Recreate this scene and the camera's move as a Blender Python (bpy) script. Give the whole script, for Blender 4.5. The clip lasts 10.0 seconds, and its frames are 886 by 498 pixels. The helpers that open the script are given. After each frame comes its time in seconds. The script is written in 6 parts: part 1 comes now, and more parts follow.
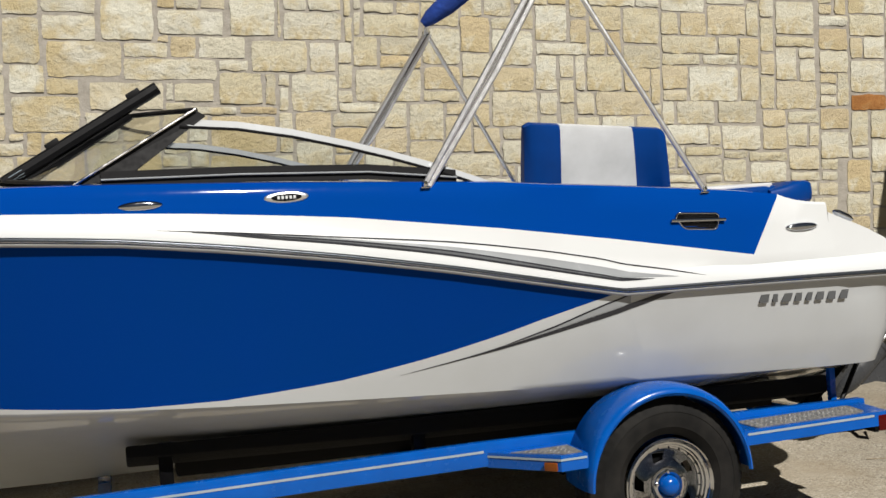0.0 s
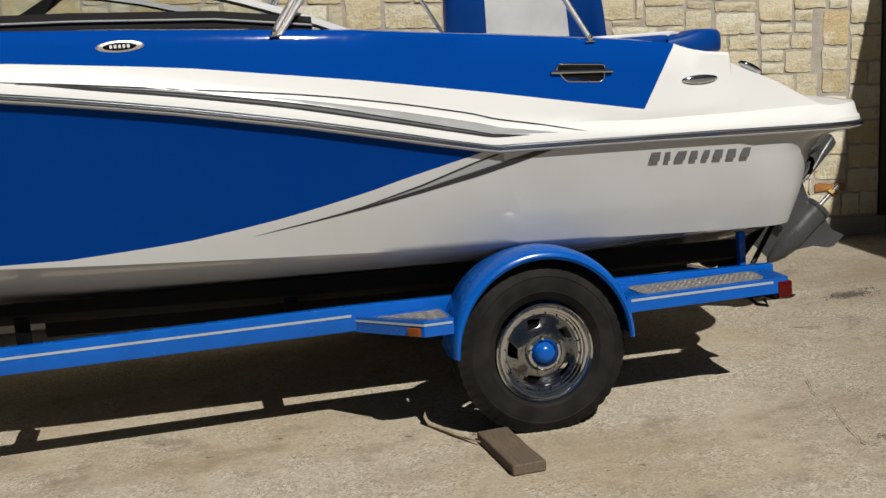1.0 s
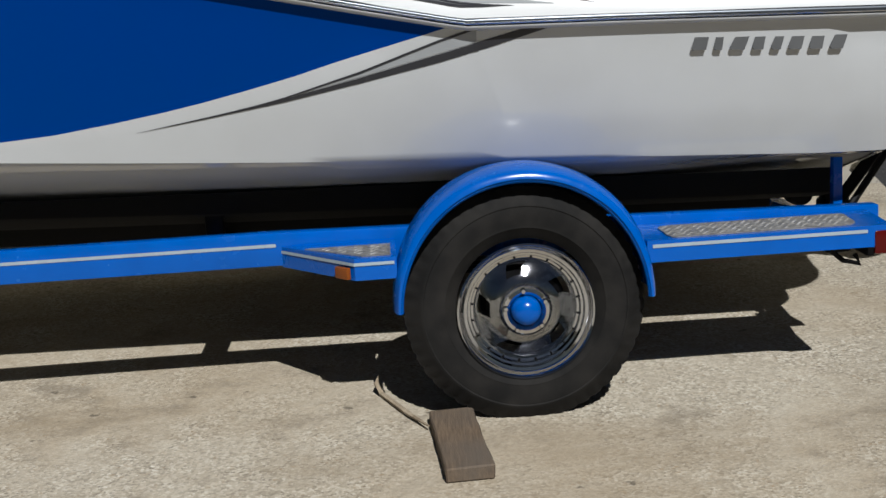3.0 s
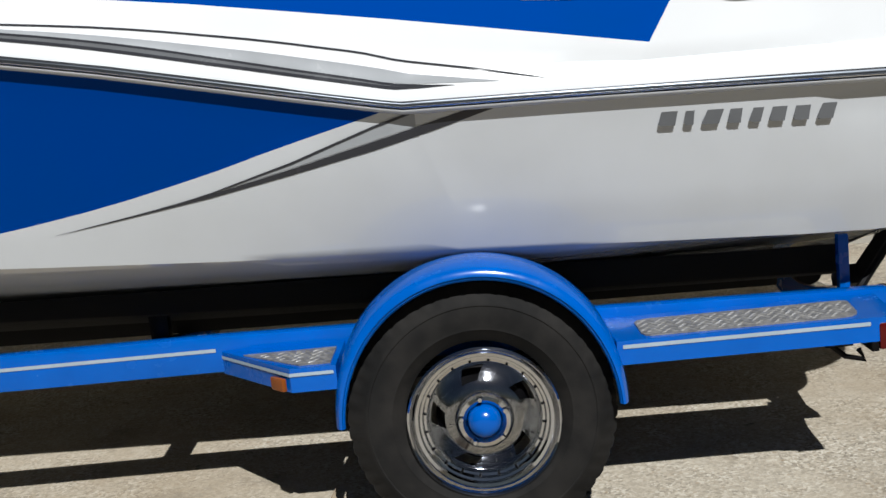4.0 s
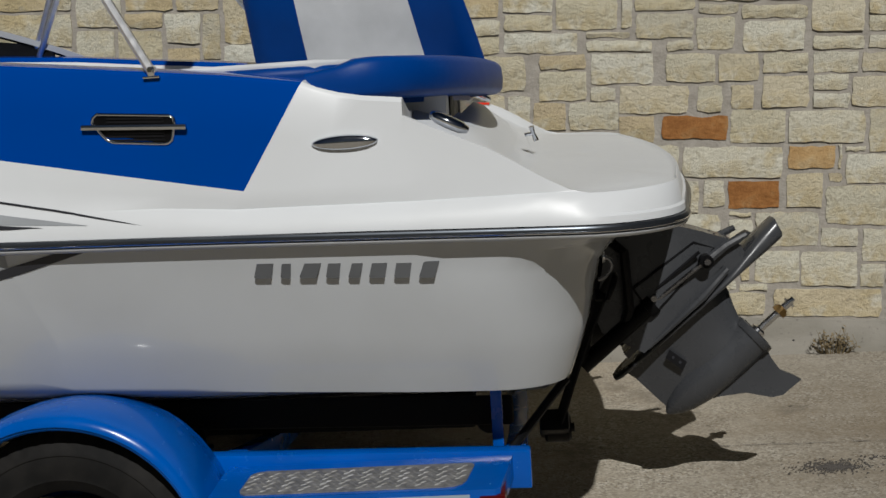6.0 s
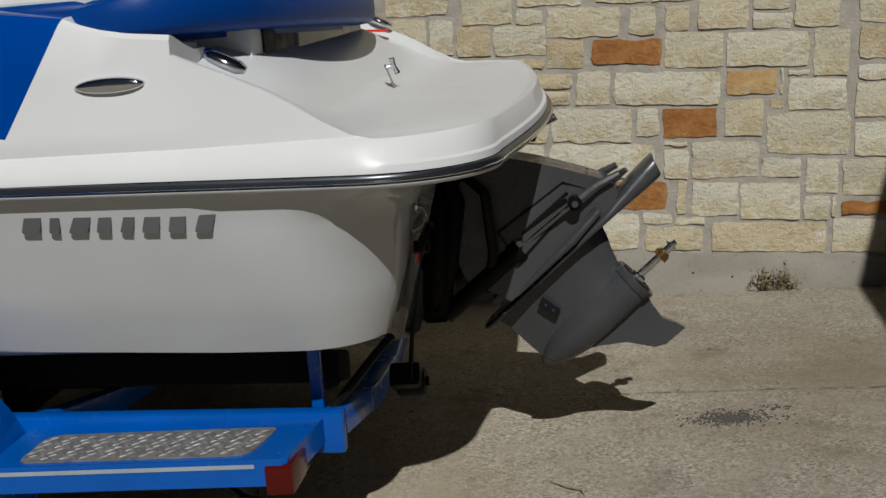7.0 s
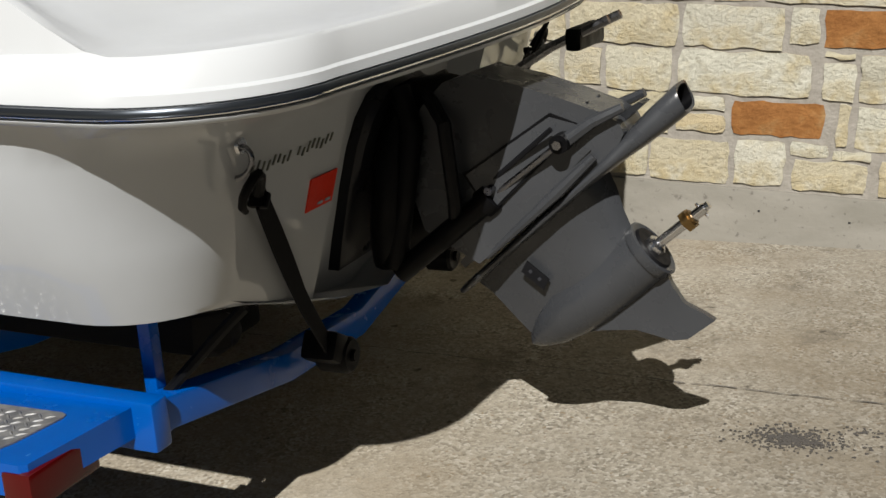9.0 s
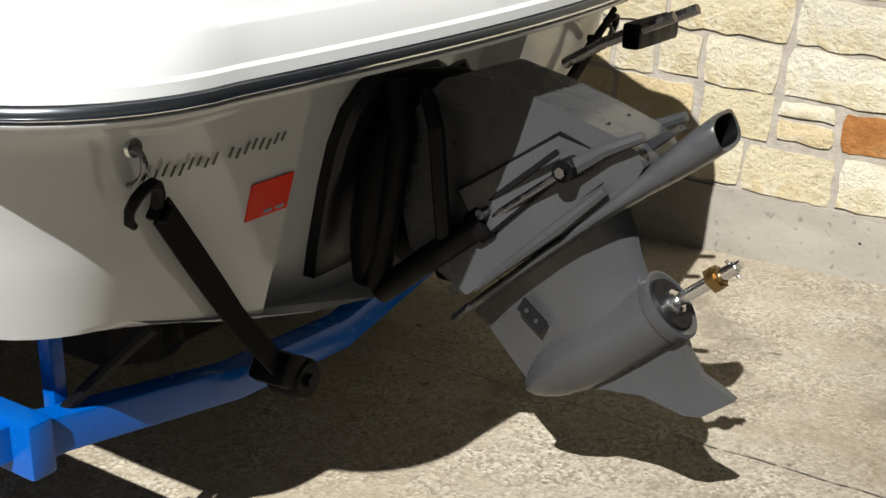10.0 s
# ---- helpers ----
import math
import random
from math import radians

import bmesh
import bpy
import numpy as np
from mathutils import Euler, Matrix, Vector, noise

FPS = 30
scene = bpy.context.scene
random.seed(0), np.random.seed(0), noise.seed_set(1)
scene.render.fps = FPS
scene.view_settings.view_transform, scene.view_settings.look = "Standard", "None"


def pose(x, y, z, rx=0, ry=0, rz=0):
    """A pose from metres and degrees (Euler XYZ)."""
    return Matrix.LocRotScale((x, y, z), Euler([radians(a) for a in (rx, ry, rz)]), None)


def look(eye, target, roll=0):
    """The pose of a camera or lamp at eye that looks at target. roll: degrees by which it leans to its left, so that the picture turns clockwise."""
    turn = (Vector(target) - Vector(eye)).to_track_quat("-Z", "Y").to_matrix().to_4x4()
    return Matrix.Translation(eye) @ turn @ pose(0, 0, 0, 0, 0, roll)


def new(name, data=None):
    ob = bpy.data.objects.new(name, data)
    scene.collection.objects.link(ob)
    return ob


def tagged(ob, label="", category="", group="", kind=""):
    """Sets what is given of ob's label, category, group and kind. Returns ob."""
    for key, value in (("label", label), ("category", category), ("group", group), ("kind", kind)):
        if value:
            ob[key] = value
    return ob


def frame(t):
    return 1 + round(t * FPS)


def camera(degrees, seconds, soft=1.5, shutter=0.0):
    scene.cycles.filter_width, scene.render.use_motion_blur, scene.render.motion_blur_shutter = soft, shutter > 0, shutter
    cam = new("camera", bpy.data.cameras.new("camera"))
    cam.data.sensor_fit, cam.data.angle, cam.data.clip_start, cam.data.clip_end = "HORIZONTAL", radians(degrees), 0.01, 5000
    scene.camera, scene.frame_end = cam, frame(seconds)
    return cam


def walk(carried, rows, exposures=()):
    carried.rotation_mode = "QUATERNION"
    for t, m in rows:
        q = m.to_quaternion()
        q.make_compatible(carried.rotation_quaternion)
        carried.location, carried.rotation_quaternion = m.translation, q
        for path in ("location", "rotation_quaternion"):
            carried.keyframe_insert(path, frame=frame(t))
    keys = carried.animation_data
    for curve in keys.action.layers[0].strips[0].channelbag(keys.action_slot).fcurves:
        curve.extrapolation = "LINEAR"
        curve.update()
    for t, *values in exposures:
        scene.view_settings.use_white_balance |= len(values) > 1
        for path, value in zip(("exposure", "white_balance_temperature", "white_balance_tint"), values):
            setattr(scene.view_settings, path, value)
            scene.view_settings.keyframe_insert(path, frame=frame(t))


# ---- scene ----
from mathutils.bvhtree import BVHTree

cam = camera(42.0, 10.0)
SCALE = 1.07  # drawing unit to metres
PATH = [
    (0, (-2.068, -4.331, 1.366), (-1.560, -2.397, 1.340), -1.5),
    (0.5, (-1.642, -4.324, 1.343), (-1.190, -2.376, 1.303), -0.7),
    (1, (-1.247, -4.259, 1.313), (-0.856, -2.315, 1.052), -1.5),
    (1.5, (-0.917, -4.031, 1.172), (-0.476, -2.119, 0.784), 0.6),
    (2, (-0.693, -3.760, 1.076), (-0.376, -1.834, 0.641), 3.1),
    (2.5, (-0.519, -3.416, 1.143), (-0.401, -1.463, 0.727), 3.7),
    (2.7, (-0.448, -3.316, 1.119), (-0.335, -1.359, 0.722), 1.5),
    (3.8, (-0.001, -2.869, 1.212), (-0.062, -0.908, 0.823), -2.8),
    (4, (0.037, -2.824, 1.234), (-0.046, -0.853, 0.903), -2.4),
    (4.5, (0.127, -2.668, 1.421), (0.038, -0.684, 1.185), -2.0),
    (5, (0.554, -2.698, 1.445), (0.397, -0.712, 1.276), -1.6),
    (5.5, (0.860, -2.656, 1.447), (0.773, -0.673, 1.205), -2.1),
    (5.7, (0.976, -2.637, 1.436), (0.858, -0.655, 1.194), -1.4),
    (6.8, (1.640, -2.372, 1.511), (1.331, -0.429, 1.153), -0.5),
    (7, (1.732, -2.288, 1.483), (1.449, -0.348, 1.091), -1.3),
    (7.5, (1.910, -2.050, 1.491), (1.539, -0.133, 1.061), -0.3),
    (8, (2.105, -1.781, 1.462), (1.633, 0.111, 1.018), -1.8),
    (8.5, (2.319, -1.532, 1.503), (1.629, 0.268, 0.969), -1.5),
    (9, (2.409, -1.290, 1.476), (1.620, 0.448, 0.879), -0.5),
    (9.5, (2.468, -1.040, 1.496), (1.613, 0.644, 0.838), 1.2),
    (10, (2.513, -0.756, 1.531), (1.514, 0.826, 0.825), 3.9),
]
walk(cam, [(t, look(Vector(eye) * SCALE, Vector(target) * SCALE, roll)) for t, eye, target, roll in PATH],
     [(0.0, 0.38, 6550, 10), (0.5, 0.21, 6550, 10), (1.0, 0.25, 6700, 10), (1.5, 0.36, 6650, 10), (2.0, 0.33, 6500, 10),
      (2.5, 0.28, 6180, 10), (4.0, 0.51, 6050, 10), (4.5, 0.09, 6000, 10), (5.0, -0.22, 6050, 10), (5.5, -0.32, 6150, 10),
      (7.0, -0.24, 6300, 10), (7.5, -0.11, 6350, 10), (8.0, 0.01, 6350, 10), (8.5, 0.21, 6350, 10),
      (9.0, 0.38, 6350, 10), (9.5, 0.74, 6350, 10), (10.0, 0.94, 6400, 10)])

# the trailer stands on ground that rises towards its tail: boat and trailer are drawn level and laid on that slope
SLOPE = pose(0, 0, 0, 0, -3.3, 1.5)
GROUND_X, GROUND_Y = 0.058, 0.040

# ---------------------------------------------------------------- light
LIGHT = (SLOPE.to_3x3() @ Vector((-0.22, 1.0, -1.0))).normalized()
world = bpy.data.worlds.new("world")
scene.world = world
world.use_nodes = True
wn = world.node_tree.nodes
sky = wn.new("ShaderNodeTexSky")
sky.sky_type = "NISHITA"
sky.sun_disc = False
sky.sun_elevation = math.asin(-LIGHT.z)
sky.sun_rotation = math.atan2(-LIGHT.x, -LIGHT.y)
wn["Background"].inputs["Strength"].default_value = 0.008
world.node_tree.links.new(sky.outputs[0], wn["Background"].inputs["Color"])
sun_data = bpy.data.lights.new("sun", "SUN")
sun_data.energy, sun_data.angle, sun_data.color = 5.0, radians(0.55), (1.0, 0.965, 0.90)
sun = new("sun", sun_data)
sun.matrix_world = look((-2, -12, 12), Vector((-2, -12, 12)) + LIGHT)

# ---------------------------------------------------------------- materials


class Mat:
    """A small wrapper for a node material round one Principled shader."""

    def __init__(self, name, color=(0.5, 0.5, 0.5), rough=0.5, metal=0.0, coat=0.0, spec=0.5, coords="Object"):
        self.m = bpy.data.materials.new(name)
        self.m.use_nodes = True
        self.t = self.m.node_tree
        self.p = self.t.nodes["Principled BSDF"]
        self.p.inputs["Base Color"].default_value = (*color, 1)
        self.p.inputs["Roughness"].default_value = rough
        self.p.inputs["Metallic"].default_value = metal
        self.p.inputs["Coat Weight"].default_value = coat
        self.p.inputs["Coat Roughness"].default_value = 0.03
        self.p.inputs["Specular IOR Level"].default_value = spec
        self.coord = self.node("ShaderNodeTexCoord").outputs[coords]

    def node(self, kind):
        return self.t.nodes.new(kind)

    def put(self, n, name, value):
        if hasattr(value, "links"):
            self.t.links.new(value, n.inputs[name])
        else:
            n.inputs[name].default_value = value
        return n

    def noise(self, scale, detail=4.0, rough=0.55, stretch=None):
        n = self.node("ShaderNodeTexNoise")
        self.put(n, "Vector", self.mapped(stretch) if stretch else self.coord)
        self.put(n, "Scale", scale)
        self.put(n, "Detail", detail)
        self.put(n, "Roughness", rough)
        return n.outputs["Fac"]

    def mapped(self, stretch):
        n = self.node("ShaderNodeMapping")
        self.put(n, "Vector", self.coord)
        self.put(n, "Scale", stretch)
        return n.outputs[0]

    def voronoi(self, scale, out="Distance", feature="F1", stretch=None):
        n = self.node("ShaderNodeTexVoronoi")
        n.feature = feature
        self.put(n, "Vector", self.mapped(stretch) if stretch else self.coord)
        self.put(n, "Scale", scale)
        return n.outputs[out]

    def ramp(self, value, *stops):
        n = self.node("ShaderNodeValToRGB")
        self.put(n, "Fac", value)
        r = n.color_ramp
        while len(r.elements) < len(stops):
            r.elements.new(0.5)
        for e, (at, c) in zip(r.elements, stops):
            e.position = at
            e.color = (*c, 1) if len(c) == 3 else c
        return n.outputs["Color"]

    def grey(self, value, lo, hi, a=0.0, b=1.0):
        n = self.node("ShaderNodeMapRange")
        for k, v in (("Value", value), ("From Min", lo), ("From Max", hi), ("To Min", a), ("To Max", b)):
            self.put(n, k, v)
        return n.outputs[0]

    def mix(self, fac, a, b, blend="MIX"):
        n = self.node("ShaderNodeMix")
        n.data_type, n.blend_type = "RGBA", blend
        for socket, value in ((n.inputs[0], fac), (n.inputs[6], a), (n.inputs[7], b)):
            if hasattr(value, "links"):
                self.t.links.new(value, socket)
            else:
                socket.default_value = (*value, 1) if isinstance(value, tuple) else value
        return n.outputs[2]

    def random(self):
        return self.node("ShaderNodeObjectInfo").outputs["Random"]

    def base(self, value):
        self.put(self.p, "Base Color", value)
        return self

    def rough(self, value):
        self.put(self.p, "Roughness", value)
        return self

    def bump(self, height, strength=0.3, distance=0.002):
        n = self.node("ShaderNodeBump")
        self.put(n, "Height", height)
        self.put(n, "Strength", strength)
        self.put(n, "Distance", distance)
        old = self.p.inputs["Normal"].links
        if old:
            self.t.links.new(old[0].from_socket, n.inputs["Normal"])
        self.put(self.p, "Normal", n.outputs[0])
        return self


def gelcoat(name, color, dust, gloss=0.45, fine=0.10):
    g = Mat(name, color, 0.16, spec=gloss)
    soil = g.grey(g.noise(2.2, 6), 0.4, 0.75)
    g.base(g.mix(soil, color, dust))
    g.rough(g.grey(g.noise(30, 3), 0.3, 0.7, fine * (0.8 if fine < 0.2 else 0.95), fine * (1.3 if fine < 0.2 else 1.05)))
    g.bump(g.noise(3.5, 2), 0.06 if 0.07 < fine < 0.2 else 0.02, 0.01)
    return g.m


# the deck's white is raised over the hull's to carry its stronger sunlight
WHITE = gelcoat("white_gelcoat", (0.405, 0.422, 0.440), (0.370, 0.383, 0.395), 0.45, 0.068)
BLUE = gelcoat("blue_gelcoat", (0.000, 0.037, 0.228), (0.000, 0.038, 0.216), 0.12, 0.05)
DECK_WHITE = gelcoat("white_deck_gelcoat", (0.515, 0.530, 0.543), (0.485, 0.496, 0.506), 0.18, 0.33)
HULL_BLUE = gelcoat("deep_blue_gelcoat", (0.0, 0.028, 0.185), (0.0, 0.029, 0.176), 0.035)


def painted(name, color, chips, rough=0.22, gloss=0.28):
    g = Mat(name, color, rough, spec=gloss)
    wear = g.grey(g.noise(90, 5, 0.7), 0.70, 0.76)
    g.base(g.mix(wear, g.mix(g.grey(g.noise(5, 5), 0.35, 0.7), color, tuple(c * 0.82 for c in color)), chips))
    g.rough(g.grey(g.noise(14, 4), 0.3, 0.7, rough * 0.7, rough * 1.5))
    g.bump(g.noise(160, 2), 0.08, 0.001)
    return g.m


TRAILER_BLUE = painted("trailer_blue_paint", (0.0, 0.072, 0.345), (0.008, 0.06, 0.24), 0.2, 0.35)
BLACK_PAINT = painted("black_paint", (0.0025, 0.0025, 0.003), (0.009, 0.009, 0.009), 0.42, 0.12)
DRIVE_GREY = painted("grey_drive_paint", (0.040, 0.042, 0.046), (0.026, 0.026, 0.029), 0.26, 0.4)
# transom shield paint, taken near black to hold the shade it sits in
SHADED_GRAPHITE = painted("shaded_graphite_paint", (0.008, 0.008, 0.010), (0.014, 0.014, 0.015), 0.3, 0.25)


def chrome_mat(name, color, rough):
    g = Mat(name, color, rough, 1.0)
    g.rough(g.grey(g.noise(40, 4), 0.3, 0.7, rough * 0.6, rough * 1.6))
    return g.m


CHROME = chrome_mat("chrome", (0.72, 0.73, 0.75), 0.07)
WHEEL_CHROME = chrome_mat("wheel_chrome", (0.56, 0.58, 0.62), 0.07)
STEEL = chrome_mat("stainless_tube", (0.62, 0.62, 0.63), 0.2)
g = Mat("bright_anodised_tube", (0.80, 0.80, 0.81), 0.38, 1.0)
g.rough(g.grey(g.noise(40, 4), 0.3, 0.7, 0.34, 0.44))
ANODISED = g.m
DARK_STEEL = chrome_mat("dull_steel_rod", (0.19, 0.19, 0.20), 0.25)
g = Mat("dark_rail_steel", (0.055, 0.062, 0.072), 0.3, 0.8)
g.rough(g.grey(g.noise(6, 4), 0.3, 0.7, 0.27, 0.33))
RAIL_DARK = g.m
BRASS = chrome_mat("brass", (0.22, 0.14, 0.055), 0.42)

g = Mat("aluminium_tread_plate", (0.55, 0.55, 0.55), 0.4, 0.7)
g.base(g.mix(g.grey(g.noise(25, 6), 0.4, 0.65), (0.5, 0.5, 0.5), (0.3, 0.29, 0.27)))
g.rough(g.grey(g.noise(60, 3), 0.3, 0.7, 0.35, 0.55))
TREAD = g.m
# darker tread plate copy: dark reflections and missing glint put into the colour
g = Mat("unlit_tread_plate", (0.06, 0.06, 0.06), 0.45, 0.5)
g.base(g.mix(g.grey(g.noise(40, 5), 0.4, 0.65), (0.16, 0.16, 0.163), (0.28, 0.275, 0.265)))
TREAD_UNLIT = g.m

g = Mat("tyre_rubber", (0.005, 0.005, 0.005), 0.8, spec=0.18)
g.base(g.mix(g.grey(g.noise(9, 6), 0.38, 0.7), (0.004, 0.004, 0.004), (0.013, 0.012, 0.011)))
g.bump(g.noise(120, 3), 0.3, 0.001)
RUBBER = g.m

g = Mat("black_rubber_trim", (0.005, 0.005, 0.006), 0.5, spec=0.15)
g.rough(g.grey(g.noise(50, 3), 0.3, 0.7, 0.45, 0.65))
TRIM = g.m


def vinyl(name, color):
    g = Mat(name, color, 0.42, spec=0.12)
    g.base(g.mix(g.grey(g.noise(6, 5), 0.35, 0.7), color, tuple(c * 0.86 for c in color)))
    g.bump(g.voronoi(420), 0.25, 0.0008)
    g.bump(g.noise(7, 3), 0.25, 0.01)
    return g.m


VINYL_BLUE = vinyl("blue_vinyl", (0.000, 0.034, 0.185))
VINYL_WHITE = vinyl("white_vinyl", (0.50, 0.512, 0.53))

g = Mat("blue_canvas", (0.002, 0.03, 0.2), 0.9)
g.base(g.mix(g.grey(g.noise(14, 5), 0.3, 0.7), (0.002, 0.035, 0.24), (0.001, 0.02, 0.14)))
g.bump(g.noise(22, 4), 0.5, 0.02)
CANVAS = g.m

g = Mat("black_bunk_carpet", (0.008, 0.008, 0.008), 0.95, spec=0.2)
g.bump(g.noise(300, 4), 0.6, 0.003)
CARPET = g.m

g = Mat("black_webbing", (0.005, 0.005, 0.006), 0.85, spec=0.15)
g.bump(g.voronoi(260, stretch=(1, 3, 1)), 0.5, 0.001)
WEBBING = g.m


def glass_mat(name, tint):
    """A thin clear sheet: see-through, with a mirror gloss that grows at a slant."""
    g = Mat(name)
    clear = g.node("ShaderNodeBsdfTransparent")
    clear.inputs["Color"].default_value = (*tint, 1)
    gloss = g.node("ShaderNodeBsdfGlossy")
    gloss.inputs["Roughness"].default_value = 0.02
    slant = g.node("ShaderNodeLayerWeight")
    slant.inputs["Blend"].default_value = 0.5
    power = g.node("ShaderNodeMath")
    power.operation = "POWER"
    g.put(power, 0, slant.outputs["Facing"])
    g.put(power, 1, 5.0)
    fres = g.node("ShaderNodeMapRange")
    g.put(fres, "Value", power.outputs[0])
    g.put(fres, "To Min", 0.03)
    g.put(fres, "To Max", 0.8)
    blend = g.node("ShaderNodeMixShader")
    g.t.links.new(fres.outputs[0], blend.inputs[0])
    g.t.links.new(clear.outputs[0], blend.inputs[1])
    g.t.links.new(gloss.outputs[0], blend.inputs[2])
    g.t.links.new(blend.outputs[0], g.t.nodes["Material Output"].inputs["Surface"])
    return g.m


GLASS = glass_mat("windshield_glass", (0.86, 0.88, 0.86))
GREY_PLASTIC = painted("grey_plastic", (0.16, 0.155, 0.15), (0.2, 0.2, 0.19), 0.18)
RED_LENS = painted("red_lens", (0.060, 0.002, 0.002), (0.045, 0.003, 0.003), 0.15)
AMBER_LENS = painted("amber_lens", (0.17, 0.045, 0.006), (0.2, 0.06, 0.02), 0.2)
GREY_DECAL = painted("grey_decal", (0.026, 0.027, 0.032), (0.05, 0.05, 0.055), 0.2)
MID_DECAL = painted("mid_grey_decal", (0.10, 0.105, 0.112), (0.13, 0.13, 0.13), 0.2)
SILVER_DECAL = painted("silver_decal", (0.27, 0.285, 0.30), (0.27, 0.275, 0.28), 0.2)
LETTER_GREY = painted("dull_silver_letter", (0.075, 0.078, 0.082), (0.11, 0.11, 0.11), 0.2)
STRIPE = painted("silver_pinstripe", (0.25, 0.31, 0.36), (0.3, 0.4, 0.5), 0.3)
RED_LABEL = painted("red_label", (0.62, 0.03, 0.01), (0.5, 0.04, 0.02), 0.4)
INK = painted("faded_ink", (0.15, 0.155, 0.13), (0.25, 0.25, 0.22), 0.6)

g = Mat("weathered_board", (0.100, 0.068, 0.041), 0.85)
grain = g.noise(9, 7, 0.65, (16, 1.2, 6))
g.base(g.mix(g.grey(g.noise(4, 5), 0.4, 0.7), g.ramp(grain, (0.3, (0.045, 0.030, 0.019)), (0.6, (0.109, 0.076, 0.047)), (0.8, (0.154, 0.115, 0.074))), (0.074, 0.059, 0.045)))
g.bump(grain, 0.6, 0.004)
WOOD = g.m

g = Mat("limestone", (0.368, 0.333, 0.245), 0.9, spec=0.2)
island = g.node("ShaderNodeNewGeometry").outputs["Random Per Island"]
both = g.node("ShaderNodeMath")
both.operation = "ADD"
g.put(both, 0, g.random())
g.put(both, 1, island)
wrap = g.node("ShaderNodeMath")
wrap.operation = "FRACT"
g.put(wrap, 0, both.outputs[0])
tone = g.ramp(wrap.outputs[0], (0.0, (0.368, 0.340, 0.259)), (0.2, (0.486, 0.468, 0.392)), (0.38, (0.412, 0.371, 0.259)), (0.52, (0.514, 0.504, 0.432)),
              (0.66, (0.427, 0.400, 0.308)), (0.8, (0.421, 0.340, 0.204)), (0.9, (0.471, 0.445, 0.356)), (1.0, (0.381, 0.311, 0.196)))
blot = g.grey(g.noise(4.5, 6, 0.6), 0.46, 0.62, 0.0, 0.85)
stone = g.mix(blot, tone, (0.405, 0.333, 0.190))
stone = g.mix(g.grey(g.noise(6.5, 4, 0.5, (1, 1, 1.6)), 0.56, 0.7, 0.0, 0.7), stone, (0.514, 0.504, 0.441))
stone = g.mix(g.grey(g.noise(16, 8, 0.7), 0.58, 0.74, 0.0, 0.8), stone, (0.242, 0.215, 0.153))
stone = g.mix(g.grey(g.noise(90, 5, 0.75), 0.60, 0.72, 0.0, 0.7), stone, (0.222, 0.200, 0.153))
g.base(stone)
g.bump(g.noise(20, 8, 0.68), 0.9, 0.024)
g.bump(g.noise(110, 4, 0.65), 0.45, 0.004)
STONE = g.m

g = Mat("rust_sandstone", (0.246, 0.112, 0.035), 0.88, spec=0.25)
stone = g.ramp(g.noise(9, 6, 0.6), (0.3, (0.176, 0.067, 0.017)), (0.55, (0.264, 0.117, 0.035)), (0.75, (0.322, 0.199, 0.087)))
g.base(stone)
g.bump(g.noise(25, 7, 0.65), 0.7, 0.02)
ORANGE_STONE = g.m

g = Mat("tan_sandstone", (0.36, 0.24, 0.11), 0.88, spec=0.25)
g.base(g.ramp(g.noise(9, 6, 0.6), (0.3, (0.30, 0.17, 0.062)), (0.55, (0.38, 0.26, 0.125)), (0.75, (0.44, 0.36, 0.23))))
g.bump(g.noise(25, 7, 0.65), 0.7, 0.02)
TAN_STONE = g.m

g = Mat("mortar", (0.246, 0.223, 0.186), 0.95, spec=0.2)
g.base(g.ramp(g.noise(18, 6, 0.6), (0.3, (0.231, 0.211, 0.181)), (0.7, (0.320, 0.297, 0.260))))
g.bump(g.noise(70, 6, 0.6), 0.6, 0.008)
MORTAR = g.m

g = Mat("footing_concrete", (0.219, 0.202, 0.173), 0.92, spec=0.25)
g.base(g.mix(g.grey(g.noise(40, 5), 0.62, 0.7), g.ramp(g.noise(2.5, 7, 0.6, (1, 1, 2.5)), (0.3, (0.179, 0.168, 0.141)), (0.65, (0.243, 0.228, 0.197))), (0.139, 0.127, 0.110)))
g.bump(g.noise(45, 6, 0.6), 0.35, 0.006)
CONCRETE = g.m

g = Mat("worn_aggregate_paving", (0.225, 0.196, 0.150), 0.93, spec=0.25)
cells = g.voronoi(115, "Color")
sep = g.node("ShaderNodeSeparateColor")
g.put(sep, "Color", cells)
pebble = g.ramp(sep.outputs[0], (0.0, (0.128, 0.109, 0.085)), (0.3, (0.269, 0.237, 0.183)), (0.65, (0.351, 0.313, 0.249)), (0.9, (0.479, 0.444, 0.376)), (1.0, (0.195, 0.139, 0.082)))
binder = g.ramp(g.noise(30, 7, 0.7), (0.35, (0.232, 0.201, 0.154)), (0.65, (0.351, 0.310, 0.243)))
show = g.grey(g.noise(6, 5, 0.6), 0.35, 0.65, 0.25, 0.9)
paving = g.mix(show, binder, pebble)
paving = g.mix(g.grey(g.noise(1.7, 7, 0.65), 0.50, 0.66, 0.0, 0.45), paving, (0.404, 0.368, 0.301))
paving = g.mix(g.grey(g.noise(0.8, 7, 0.65), 0.45, 0.64, 0.0, 0.62), paving, (0.232, 0.182, 0.120))
paving = g.mix(g.grey(g.noise(3.1, 7, 0.7), 0.55, 0.67, 0.0, 0.6), paving, (0.142, 0.120, 0.092))
paving = g.mix(g.grey(g.noise(0.5, 6, 0.6, (1, 3.5, 1)), 0.52, 0.66, 0.0, 0.45), paving, (0.180, 0.139, 0.089))
